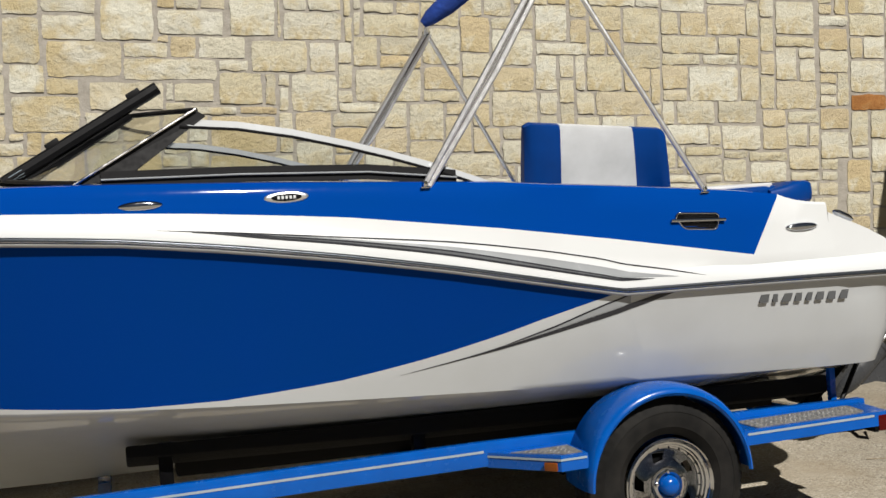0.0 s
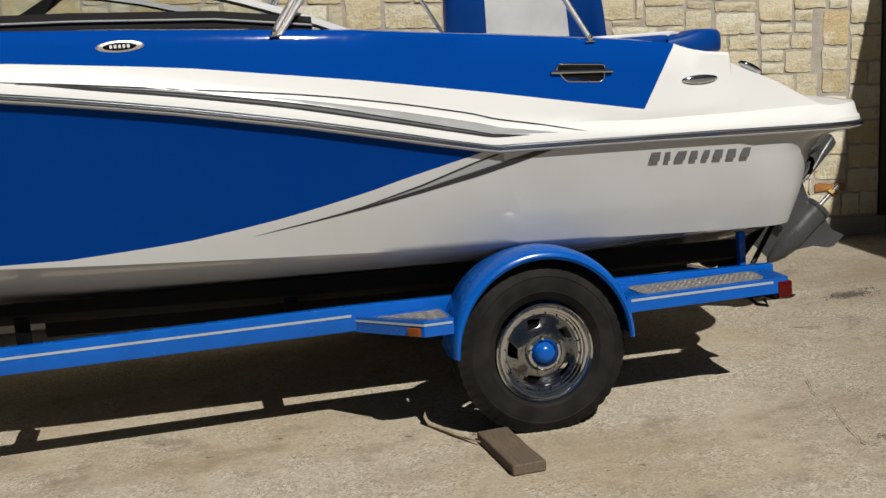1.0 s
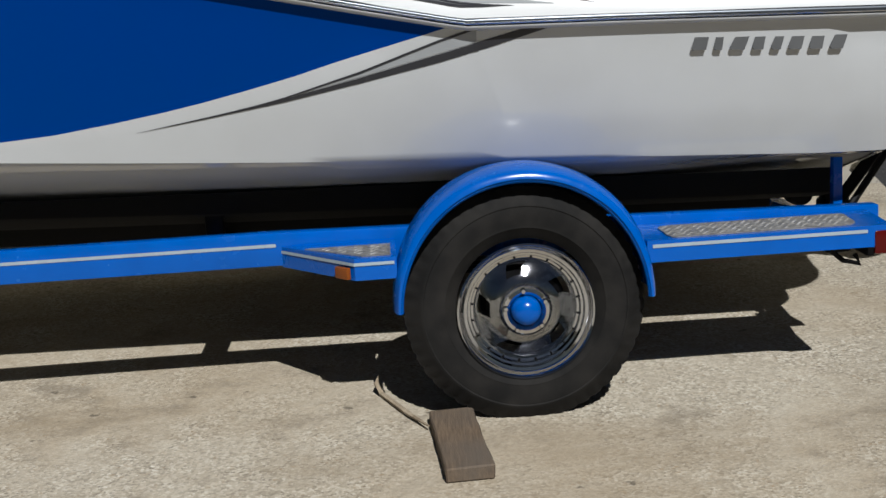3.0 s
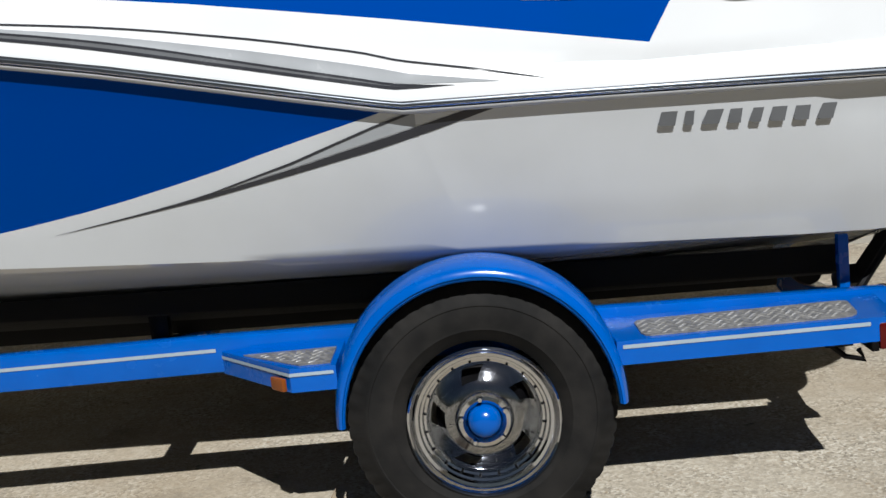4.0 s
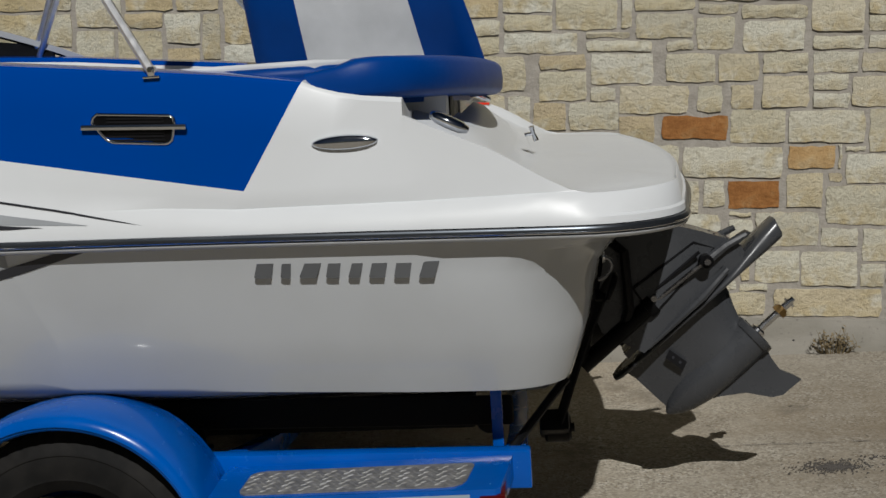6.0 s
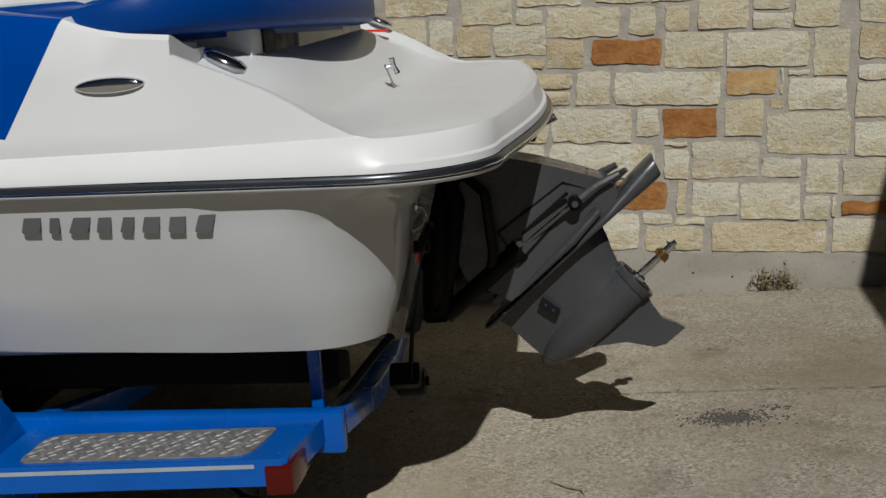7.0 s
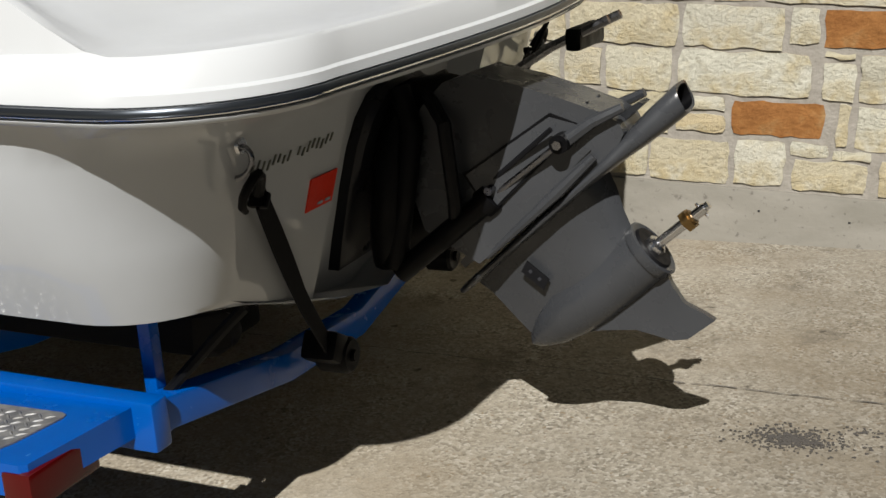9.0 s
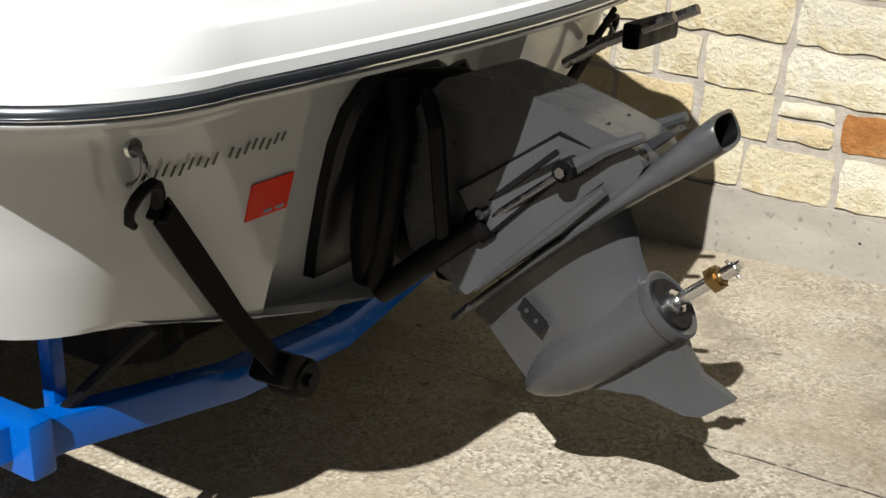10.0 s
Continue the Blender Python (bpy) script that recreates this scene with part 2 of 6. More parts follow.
paving = g.mix(g.grey(g.noise(17, 3, 0.5), 0.70, 0.76, 0.0, 0.8), paving, (0.075, 0.062, 0.047))
place = g.node("ShaderNodeSeparateXYZ")
g.put(place, "Vector", g.coord)
ragged = g.node("ShaderNodeMath")
ragged.operation = "MULTIPLY_ADD"
g.put(ragged, 0, g.noise(1.3, 5, 0.6))
ragged.inputs[1].default_value = 1.6
g.put(ragged, 2, place.outputs[0])
# darkens the paving towards +x along a ragged edge
darker_x = g.grey(ragged.outputs[0], 1.7, 3.0)
paving = g.mix(darker_x, paving, g.mix(1.0, paving, (0.71, 0.71, 0.72), "MULTIPLY"))
g.base(g.mix(1.0, paving, (1.05, 1.065, 1.075), "MULTIPLY"))
g.bump(g.voronoi(115), 0.28, 0.004)
g.bump(g.noise(14, 7, 0.65), 0.45, 0.014)
PAVING = g.m

g = Mat("oil_stain", (0.10, 0.092, 0.082), 0.92)
STAIN = g.m
g = Mat("tar_crumb", (0.055, 0.049, 0.043), 0.9)
TAR = g.m
g = Mat("near_black", (0.008, 0.008, 0.009), 0.6)
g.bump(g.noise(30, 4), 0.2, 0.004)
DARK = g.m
g = Mat("pale_render", (0.45, 0.45, 0.46), 0.9)
g.base(g.ramp(g.noise(3, 6), (0.3, (0.4, 0.4, 0.41)), (0.7, (0.5, 0.5, 0.5))))
PALE = g.m
g = Mat("dry_weed", (0.10, 0.07, 0.035), 0.8)
g.base(g.ramp(g.random(), (0.0, (0.20, 0.10, 0.06)), (0.6, (0.12, 0.10, 0.045)), (1.0, (0.22, 0.13, 0.08))))
WEED = g.m
g = Mat("dry_stick", (0.24, 0.19, 0.13), 0.9)
g.base(g.ramp(g.noise(30, 5), (0.3, (0.15, 0.115, 0.075)), (0.7, (0.30, 0.25, 0.18))))
STICK = g.m

# ---------------------------------------------------------------- mesh helpers
BASES = {}


def thing(name, base, label, category, group="", m=SLOPE):
    ob = new(name)
    ob.empty_display_size = 0.1
    BASES[ob.name] = Vector(base)
    ob.matrix_world = m @ Matrix.Translation(Vector(base) * SCALE)
    return tagged(ob, label, category, group)


def finish(bm, at=(0, 0, 0), smooth=30):
    bmesh.ops.recalc_face_normals(bm, faces=bm.faces)
    for v in bm.verts:
        v.co = (v.co - Vector(at)) * SCALE
    limit = radians(smooth)
    for e in bm.edges:
        e.smooth = len(e.link_faces) == 2 and e.calc_face_angle(0) < limit
    for f in bm.faces:
        f.smooth = True
    me = bpy.data.meshes.new("mesh")
    bm.to_mesh(me)
    bm.free()
    return me


ROLL = 0.037  # the ground also rises across: the far side of boat and trailer stands higher
rolled = True


def soft_step(v):
    v = min(1.0, max(0.0, v))
    return v * v * (3 - 2 * v)


def part(name, bm, material, parent, label="", smooth=30):
    """One mesh object under a thing or a part. material: one, or a list for the faces' material indices."""
    parent = parent[0] if isinstance(parent, tuple) else parent
    top = parent
    while top.parent:
        top = top.parent
    if rolled:
        upper = 1.0 if top.name.startswith("motorboat") else 0.0
        for v in bm.verts:
            v.co.z += ROLL * v.co.y * max(soft_step((v.co.y - 0.85) / 0.5), upper * soft_step((v.co.z - 0.85) / 0.2))
    me = finish(bm, BASES[top.name], smooth)
    for mat in material if isinstance(material, list) else [material]:
        me.materials.append(mat)
    ob = new(name, me)
    ob.parent = parent
    if label:
        ob["label"] = label
    return ob


def pair(name, bm, material, parent, label="", smooth=30):
    """The same part on both sides of the boat. parent: one object, or the two of an earlier pair."""
    other = bm.copy()
    for v in other.verts:
        v.co.y = 2 * YC - v.co.y
    near, far = parent if isinstance(parent, tuple) else (parent, parent)
    return part(name, bm, material, near, label, smooth), part(name, other, material, far, label, smooth)


def solo(name, bm, material, label, category, base=(0, 0, 0), m=SLOPE, group="", kind="", smooth=30):
    """A thing of one mesh."""
    me = finish(bm, base, smooth)
    for mat in material if isinstance(material, list) else [material]:
        me.materials.append(mat)
    ob = new(name, me)
    ob.matrix_world = m @ Matrix.Translation(Vector(base) * SCALE)
    return tagged(ob, label, category, group, kind)


def bevelled(bm, width, segments=2, angle=35):
    edges = [e for e in bm.edges if len(e.link_faces) == 2 and e.calc_face_angle(0) > radians(angle)]
    if edges and width > 0:
        bmesh.ops.bevel(bm, geom=edges, offset=width, segments=segments, affect="EDGES", profile=0.6, clamp_overlap=True)
    return bm


def box(x0, x1, y0, y1, z0, z1, bevel=0.0, segments=2):
    bm = bmesh.new()
    bmesh.ops.create_cube(bm, size=1)
    for v in bm.verts:
        v.co = ((x0 + x1) / 2 + v.co.x * (x1 - x0), (y0 + y1) / 2 + v.co.y * (y1 - y0), (z0 + z1) / 2 + v.co.z * (z1 - z0))
    return bevelled(bm, bevel, segments)


def join(*bms):
    out = bms[0]
    for other in bms[1:]:
        me = bpy.data.meshes.new("join")
        other.to_mesh(me)
        other.free()
        out.from_mesh(me)
        bpy.data.meshes.remove(me)
    return out


def turned(bm, m):
    bmesh.ops.transform(bm, matrix=m, verts=bm.verts)
    return bm


def grid(rows, bm=None, closed=False, mats=None):
    """Faces between rows of points; mats(i, j) picks the material."""
    bm = bm or bmesh.new()
    vs = [[bm.verts.new(p) for p in row] for row in rows]
    n = len(vs[0])
    for i in range(len(vs) - 1):
        for j in range(n if closed else n - 1):
            k = (j + 1) % n
            four = [vs[i][j], vs[i][k], vs[i + 1][k], vs[i + 1][j]]
            if len({tuple(round(c, 6) for c in v.co) for v in four}) < 3:
                continue
            f = bm.faces.new(four)
            if mats:
                f.material_index = mats(i, j)
    return bm


def capped(bm):
    loose = [e for e in bm.edges if len(e.link_faces) == 1]
    bmesh.ops.holes_fill(bm, edges=loose, sides=0)
    return bm


def welded(bm, d=0.0002):
    bmesh.ops.remove_doubles(bm, verts=bm.verts, dist=d)
    return bm


def frames_along(pts):
    """Two cross directions at each point of a path, carried along without twist."""
    pts = [Vector(p) for p in pts]
    tang = [(pts[min(i + 1, len(pts) - 1)] - pts[max(i - 1, 0)]).normalized() for i in range(len(pts))]
    u = tang[0].orthogonal().normalized()
    out = []
    for t in tang:
        u = (u - t * u.dot(t)).normalized()
        out.append((u, t.cross(u)))
    return pts, out


def tube(pts, r, seg=10, flat=1.0):
    """A round bar along pts; r may be one radius or one for each point."""
    pts, cross = frames_along(pts)
    rs = r if isinstance(r, (list, tuple)) else [r] * len(pts)
    rows = []
    for p, (u, v), q in zip(pts, cross, rs):
        rows.append([p + (u * math.cos(a) + v * math.sin(a) * flat) * q for a in (2 * math.pi * k / seg for k in range(seg))])
    return capped(grid(rows, closed=True))


def spun(profile, centre, axis="y", seg=40, start=0.0, sweep=2 * math.pi):
    """Turns a profile of (radius, along) about an axis through centre."""
    full = abs(sweep - 2 * math.pi) < 1e-6
    rows = []
    for k in range(seg if full else seg + 1):
        a = start + sweep * k / seg
        row = []
        for r, h in profile:
            c, s = r * math.cos(a), r * math.sin(a)
            p = {"y": (c, h, s), "x": (h, c, s), "z": (c, s, h)}[axis]
            row.append(Vector(centre) + Vector(p))
        rows.append(row)
    if full:
        rows.append(rows[0])
    return welded(grid(rows), 1e-5)


def extruded(outline, y0, y1, bevel=0.0, segments=2):
    """A flat outline of (x, z) made solid between y0 and y1."""
    bm = bmesh.new()
    a = [bm.verts.new((x, y0, z)) for x, z in outline]
    b = [bm.verts.new((x, y1, z)) for x, z in outline]
    bm.faces.new(a)
    bm.faces.new(b[::-1])
    for i in range(len(a)):
        j = (i + 1) % len(a)
        bm.faces.new([a[i], a[j], b[j], b[i]])
    return bevelled(bm, bevel, segments)


def along(x, table):
    """Straight-line reading of a table of (x, value)."""
    xs, vs = zip(*table)
    return float(np.interp(x, xs, vs))


def smooth_table(x, table):
    """A softened reading of a table of (x, value)."""
    d = 0.06
    return (along(x - d, table) + 2 * along(x, table) + along(x + d, table)) / 4


def mirrored(bm):
    for v in bm.verts:
        v.co.y = 2 * YC - v.co.y
    return bm


YC = 1.11  # the boat's centre line


# ---------------------------------------------------------------- ground
def ground_z(x, y):
    return GROUND_X * x + GROUND_Y * y + 0.013 * max(0.0, y) - 0.010


def ground_sheet():
    def steps(lo, hi):
        inner = list(np.linspace(lo, hi, 25))
        out = [lo - 2.0 * 1.7**k for k in range(9)][::-1]
        return out + inner + [hi + 2.0 * 1.7**k for k in range(9)]

    def level(x, y):
        z = ground_z(max(-7, min(7, x)), max(-8, min(5, y)))
        return z + 0.006 * noise.noise(Vector((x * 0.9, y * 0.9, 0.3)))

    xs, ys = steps(-7, 7), steps(-8, 5)
    bm = grid([[(x, y, level(x, y)) for x in xs] for y in ys])
    ob = solo("ground", bm, PAVING, "sunlit worn tan aggregate paving with stains", "ground", m=Matrix(), kind="structure", smooth=180)
    return ob


ground_sheet()

# ---------------------------------------------------------------- stone wall
WALL_Y, WALL_END, WALL_LOW, WALL_TOP, WALL_START = 2.82, 3.20, 0.445, 3.7, -7.0
wall = solo("wall_north", box(WALL_START, WALL_END, WALL_Y, WALL_Y + 0.32, -0.7, WALL_TOP), MORTAR,
            "rough limestone wall with sandy mortar joints", "wall", m=Matrix(), kind="structure")
footing = solo("trim", box(WALL_START, WALL_END + 0.05, WALL_Y - 0.022, WALL_Y + 0.008, -0.7, WALL_LOW - 0.006, 0.004), CONCRETE,
               "smooth grey concrete footing under the stone wall", "footing", m=Matrix(), kind="structure")
tiny = [box(x, x + 0.009, WALL_Y - 0.0235, WALL_Y - 0.015, z, z + 0.008, 0.002) for x, z in ((2.27, 0.335), (1.79, 0.36), (2.1, 0.35))]
solo("tie_hole", join(*tiny), DARK, "small dark tie holes in the concrete footing", "hole", m=Matrix(), kind="structure")


def stone_mesh(w, h, rng):
    """A rough-faced block: a raised uneven face with broken edges. Its middle is the origin, its face looks to -y."""
    nx, nz = max(4, min(10, round(w / 0.036))), max(4, min(8, round(h / 0.034)))
    seed = Vector((rng.uniform(0, 90), rng.uniform(0, 90), rng.uniform(0, 90)))
    rows = []
    tilt_x, tilt_z = rng.uniform(-0.012, 0.012), rng.uniform(-0.012, 0.012)
    for j in range(nz + 3):
        row = []
        for i in range(nx + 3):
            edge = i in (0, nx + 2) or j in (0, nz + 2)
            u = min(max((i - 1) / nx, 0), 1) - 0.5
            v = min(max((j - 1) / nz, 0), 1) - 0.5
            x, z = u * w, v * h
            q = seed + Vector((x * 7, 0, z * 7))
            rim = abs(u) > 0.49 or abs(v) > 0.49
            x += 0.006 * noise.noise(q * 1.7) * (1.0 if abs(u) > 0.2 else 0.3)
            z += 0.006 * noise.noise(q * 1.7 + Vector((31, 7, 3))) * (1.0 if abs(v) > 0.2 else 0.3)
            x -= 0.20 * max(0, abs(u) + abs(v) - 0.92) * w * (1 if u > 0 else -1)
            z -= 0.20 * max(0, abs(u) + abs(v) - 0.92) * h * (1 if v > 0 else -1)
            x += 0.008 * noise.noise(q * 5.5 + Vector((5, 0, 1))) * (1 if abs(u) > 0.3 else 0)
            z += 0.008 * noise.noise(q * 5.5 + Vector((15, 3, 8))) * (1 if abs(v) > 0.3 else 0)
            bulge = 0.012 * (1 - (2 * u) ** 6) * (1 - (2 * v) ** 6)
            y = -bulge + 0.020 * noise.noise(q * 1.3) + 0.011 * noise.noise(q * 3.9) + tilt_x * u * 2 + tilt_z * v * 2
            y = -0.010 + 0.4 * (y + 0.010) if rim else y
            y = 0.42 * min(y, 0.004) - 0.0035
            if edge:
                y, x, z = 0.03, x * 0.995, z * 0.995
            row.append(Vector((x, y, z)))
        rows.append(row)
    me = finish(grid(rows), (0, 0, 0), 50)
    return me


CELL = 0.02
SPAN = (-3.0, WALL_END)


def lay_stones():
    """Random ashlar: the blocks that stand out by their size or colour first, the rest packed round them."""
    rng = random.Random(7)
    # places in cells of the coursing grid: first column, first row, last column, last row
    rust = ((432, 41, 448, 47), (448, 25, 460, 32), (433, 9, 450, 16), (490, 86, 505, 92), (220, 74, 232, 79), (486, 8, 498, 12))
    tan = ((461, 34, 472, 40),)
    low = ((423, 40, 432, 47), (448, 40, 461, 48), (461, 40, 479, 48), (437, 32, 461, 40), (429, 32, 437, 40), (461, 25, 470, 34), (442, 25, 448, 32),
           (424, 24, 442, 32), (474, 31, 487, 38), (470, 21, 488, 31), (454, 16, 469, 25), (448, 16, 454, 23), (469, 16, 478, 21), (478, 13, 486, 21),
           (454, 8, 465, 16), (465, 7, 478, 16), (444, 0, 458, 6), (459, 0, 484, 7), (479, 38, 487, 48))
    lowest = ((423, 16, 447, 24), (410, 16, 423, 24), (434, 0, 444, 9), (419, 0, 434, 8), (444, 6, 451, 9), (410, 8, 423, 16))
    middle = ((423, 47, 439, 54), (440, 47, 447, 54), (448, 48, 454, 54), (455, 48, 466, 56), (466, 48, 475, 52), (475, 48, 485, 56), (416, 54, 431, 61),
              (433, 54, 445, 61), (445, 54, 455, 61), (455, 56, 466, 61), (466, 56, 477, 61), (404, 50, 416, 57), (411, 43, 423, 50), (403, 43, 411, 50),
              (416, 50, 423, 54), (387, 52, 402, 61), (408, 66, 423, 74), (426, 64, 440, 70), (440, 61, 449, 69), (450, 61, 465, 68), (466, 61, 478, 65),
              (465, 65, 478, 73), (415, 61, 431, 64), (396, 61, 414, 66))
    high_up = ((221, 95, 243, 106), (237, 106, 253, 119), (220, 106, 236, 114), (209, 99, 220, 113), (253, 108, 274, 116), (275, 108, 289, 120), (291, 107, 310, 116),
               (265, 101, 280, 108), (243, 94, 271, 101), (281, 97, 299, 107), (271, 87, 285, 97), (233, 85, 255, 94), (258, 88, 270, 94), (211, 79, 231, 90),
               (293, 85, 308, 97), (316, 109, 335, 116), (313, 88, 335, 99), (391, 92, 404, 104), (394, 84, 414, 92), (423, 81, 438, 89), (438, 81, 454, 89),
               (440, 72, 455, 81), (435, 111, 450, 122), (461, 86, 477, 96), (478, 69, 490, 79))
    nx, nz = round((SPAN[1] - WALL_START) / CELL), round((WALL_TOP - WALL_LOW) / CELL)
    taken = np.zeros((nx, nz), bool)
    rects = []

    for r, mat in [(r, ORANGE_STONE) for r in rust] + [(r, TAN_STONE) for r in tan] + [(r, STONE) for r in low + lowest + middle + high_up]:
        a, b, c, d = r
        if taken[a:c, b:d].any():
            continue
        taken[a:c, b:d] = True
        rects.append((a, b, c, d, mat))
    sizes = [(9, 8), (11, 8), (13, 8), (15, 8), (18, 8), (8, 8), (21, 8), (12, 8), (10, 4), (14, 4), (7, 4), (18, 4), (16, 12), (12, 12), (10, 12), (20, 12), (7, 8)]
    for z in range(nz):
        for x in range(nx):
            if taken[x, z]:
                continue
            wide = 1
            while x + wide < nx and not taken[x + wide, z] and wide < 28:
                wide += 1
            w, h = rng.choice(sizes)
            w = min(w + rng.choice((-1, 0, 1)), wide)
            if wide - w < 5:
                w = wide if wide < 22 else wide // 2
            free = 1
            while free < h + 3 and z + free < nz and not taken[x:x + w, z + free].any():
                free += 1
            high = free if free < h + 3 else h
            taken[x:x + w, z:z + high] = True
            rects.append((x, z, x + w, z + high, STONE))
    far = bmesh.new()
    count = 0
    for a, b, c, d, mat in sorted(rects, key=lambda r: -r[0]):
        gap = 0.010
        x0, x1 = WALL_START + a * CELL + gap, WALL_START + c * CELL - gap
        z0, z1 = WALL_LOW + b * CELL + gap * 0.8, WALL_LOW + d * CELL - gap * 0.8
        if x1 - x0 < 0.02 or z1 - z0 < 0.015:
            continue
        jig = lambda s: rng.uniform(-s, s)
        x0, x1, z0, z1 = x0 + jig(0.006), x1 + jig(0.006), z0 + jig(0.006), z1 + jig(0.006)
        me = stone_mesh(x1 - x0, z1 - z0, rng)
        me.materials.append(mat)
        place = Matrix.Translation(Vector(((x0 + x1) / 2, WALL_Y, (z0 + z1) / 2)) * SCALE)
        if x1 > -2.8 and z0 < 2.75 and count < 330:
            ob = new("stone", me)
            ob.parent = wall
            ob.matrix_local = place
            count += 1
        else:
            me.transform(place)
            far.from_mesh(me)
            bpy.data.meshes.remove(me)
    me = bpy.data.meshes.new("mesh")
    far.to_mesh(me)
    me.materials.append(STONE)
    ob = new("stones", me)
    ob.parent = wall
    tagged(ob, kind="stuff")


lay_stones()


# ---------------------------------------------------------------- trailer
WX, WZ, WR = 0.020, 0.325, 0.345  # wheel centre and tyre radius
RAIL_OUT, RAIL_IN = 0.235, 0.285


def rail_top(x):
    return along(x, ((-3.0, 0.546), (-0.70, 0.543), (0.30, 0.523), (1.14, 0.503)))


def loop_points(outline, n):
    """n points evenly along a closed outline."""
    pts = [Vector(p) for p in outline] + [Vector(outline[0])]
    d = [0.0]
    for a, b in zip(pts, pts[1:]):
        d.append(d[-1] + (b - a).length)
    return [Vector([float(np.interp(d[-1] * k / n, d, [p[c] for p in pts])) for c in range(len(pts[0]))]) for k in range(n)]


def frame_rail(x0, x1, mirror=False):
    rows = []
    for x in (x0, -1.8, -0.7, 0.3, x1):
        t = rail_top(x)
        rows.append([(x, RAIL_OUT, t - 0.102), (x, RAIL_IN, t - 0.102), (x, RAIL_IN, t), (x, RAIL_OUT, t)])
    bm = bevelled(capped(grid(rows, closed=True)), 0.008, 2)
    return mirrored(bm) if mirror else bm


def fender_mesh():
    """A rolled steel arch with a turned-down outer lip."""
    cx, cz = WX, WZ + 0.005
    skin = [(0.362, -0.050), (0.367, -0.056), (0.378, -0.054), (0.389, -0.043), (0.398, -0.020), (0.402, 0.015), (0.402, 0.065), (0.398, 0.115), (0.389, 0.165), (0.378, 0.210), (0.374, 0.234)]
    section = skin + [(r - 0.007, y - (0.004 if y > 0 else -0.006)) for r, y in skin[::-1]]
    rows = []
    n = 56
    for k in range(n + 1):
        a = radians(1.5 + 177 * k / n)
        # the arch drops straighter at its feet, where it also narrows
        sx = 0.985 - 0.03 * abs(math.cos(a)) ** 2
        foot = abs(math.cos(a)) ** 6
        rows.append([(cx + (r + (0.372 - r) * 0.35 * foot) * math.cos(a) * sx, y, cz + r * math.sin(a)) for r, y in section])
    return capped(grid(rows, closed=True))


def tyre_mesh():
    """Sidewalls with moulded rings, shoulders and a cut tread."""
    prof = [(0.195, -0.088), (0.205, -0.098), (0.226, -0.1105), (0.229, -0.1135), (0.233, -0.1135), (0.236, -0.1135), (0.262, -0.118), (0.288, -0.1145), (0.291, -0.1165),
            (0.297, -0.115), (0.301, -0.1115), (0.318, -0.103), (0.333, -0.090)]
    rows = []
    seg = 200
    tread = [(-0.082, 0), (-0.058, 0), (-0.054, -0.009), (-0.048, -0.009), (-0.044, 0), (-0.018, 0), (-0.014, -0.009), (-0.008, -0.009), (-0.004, 0)]
    for k in range(seg):
        a = 2 * math.pi * k / seg
        c, s = math.cos(a), math.sin(a)
        block = -0.006 if k % 4 == 0 else 0.0
        row = [(r, h) for r, h in prof]
        row[-2] = (0.318 + block * 0.3, -0.103 - block * 0.3)
        row[-1] = (0.333 + block * 0.8, -0.090 - block * 0.5)
        row += [(WR + d + (block * 0.8 if h < -0.05 else 0), h) for h, d in tread]
        row += [(r, -h) for r, h in row[::-1]]
        pts = []
        for r, h in row:
            z = r * s
            if z < -0.341:
                z = -0.341 - (-0.341 - z) * 0.35
            pts.append((WX + r * c, 0.098 + h, WZ + z))
        rows.append(pts)
    rows.append(rows[0])
    return welded(grid(rows), 1e-5)


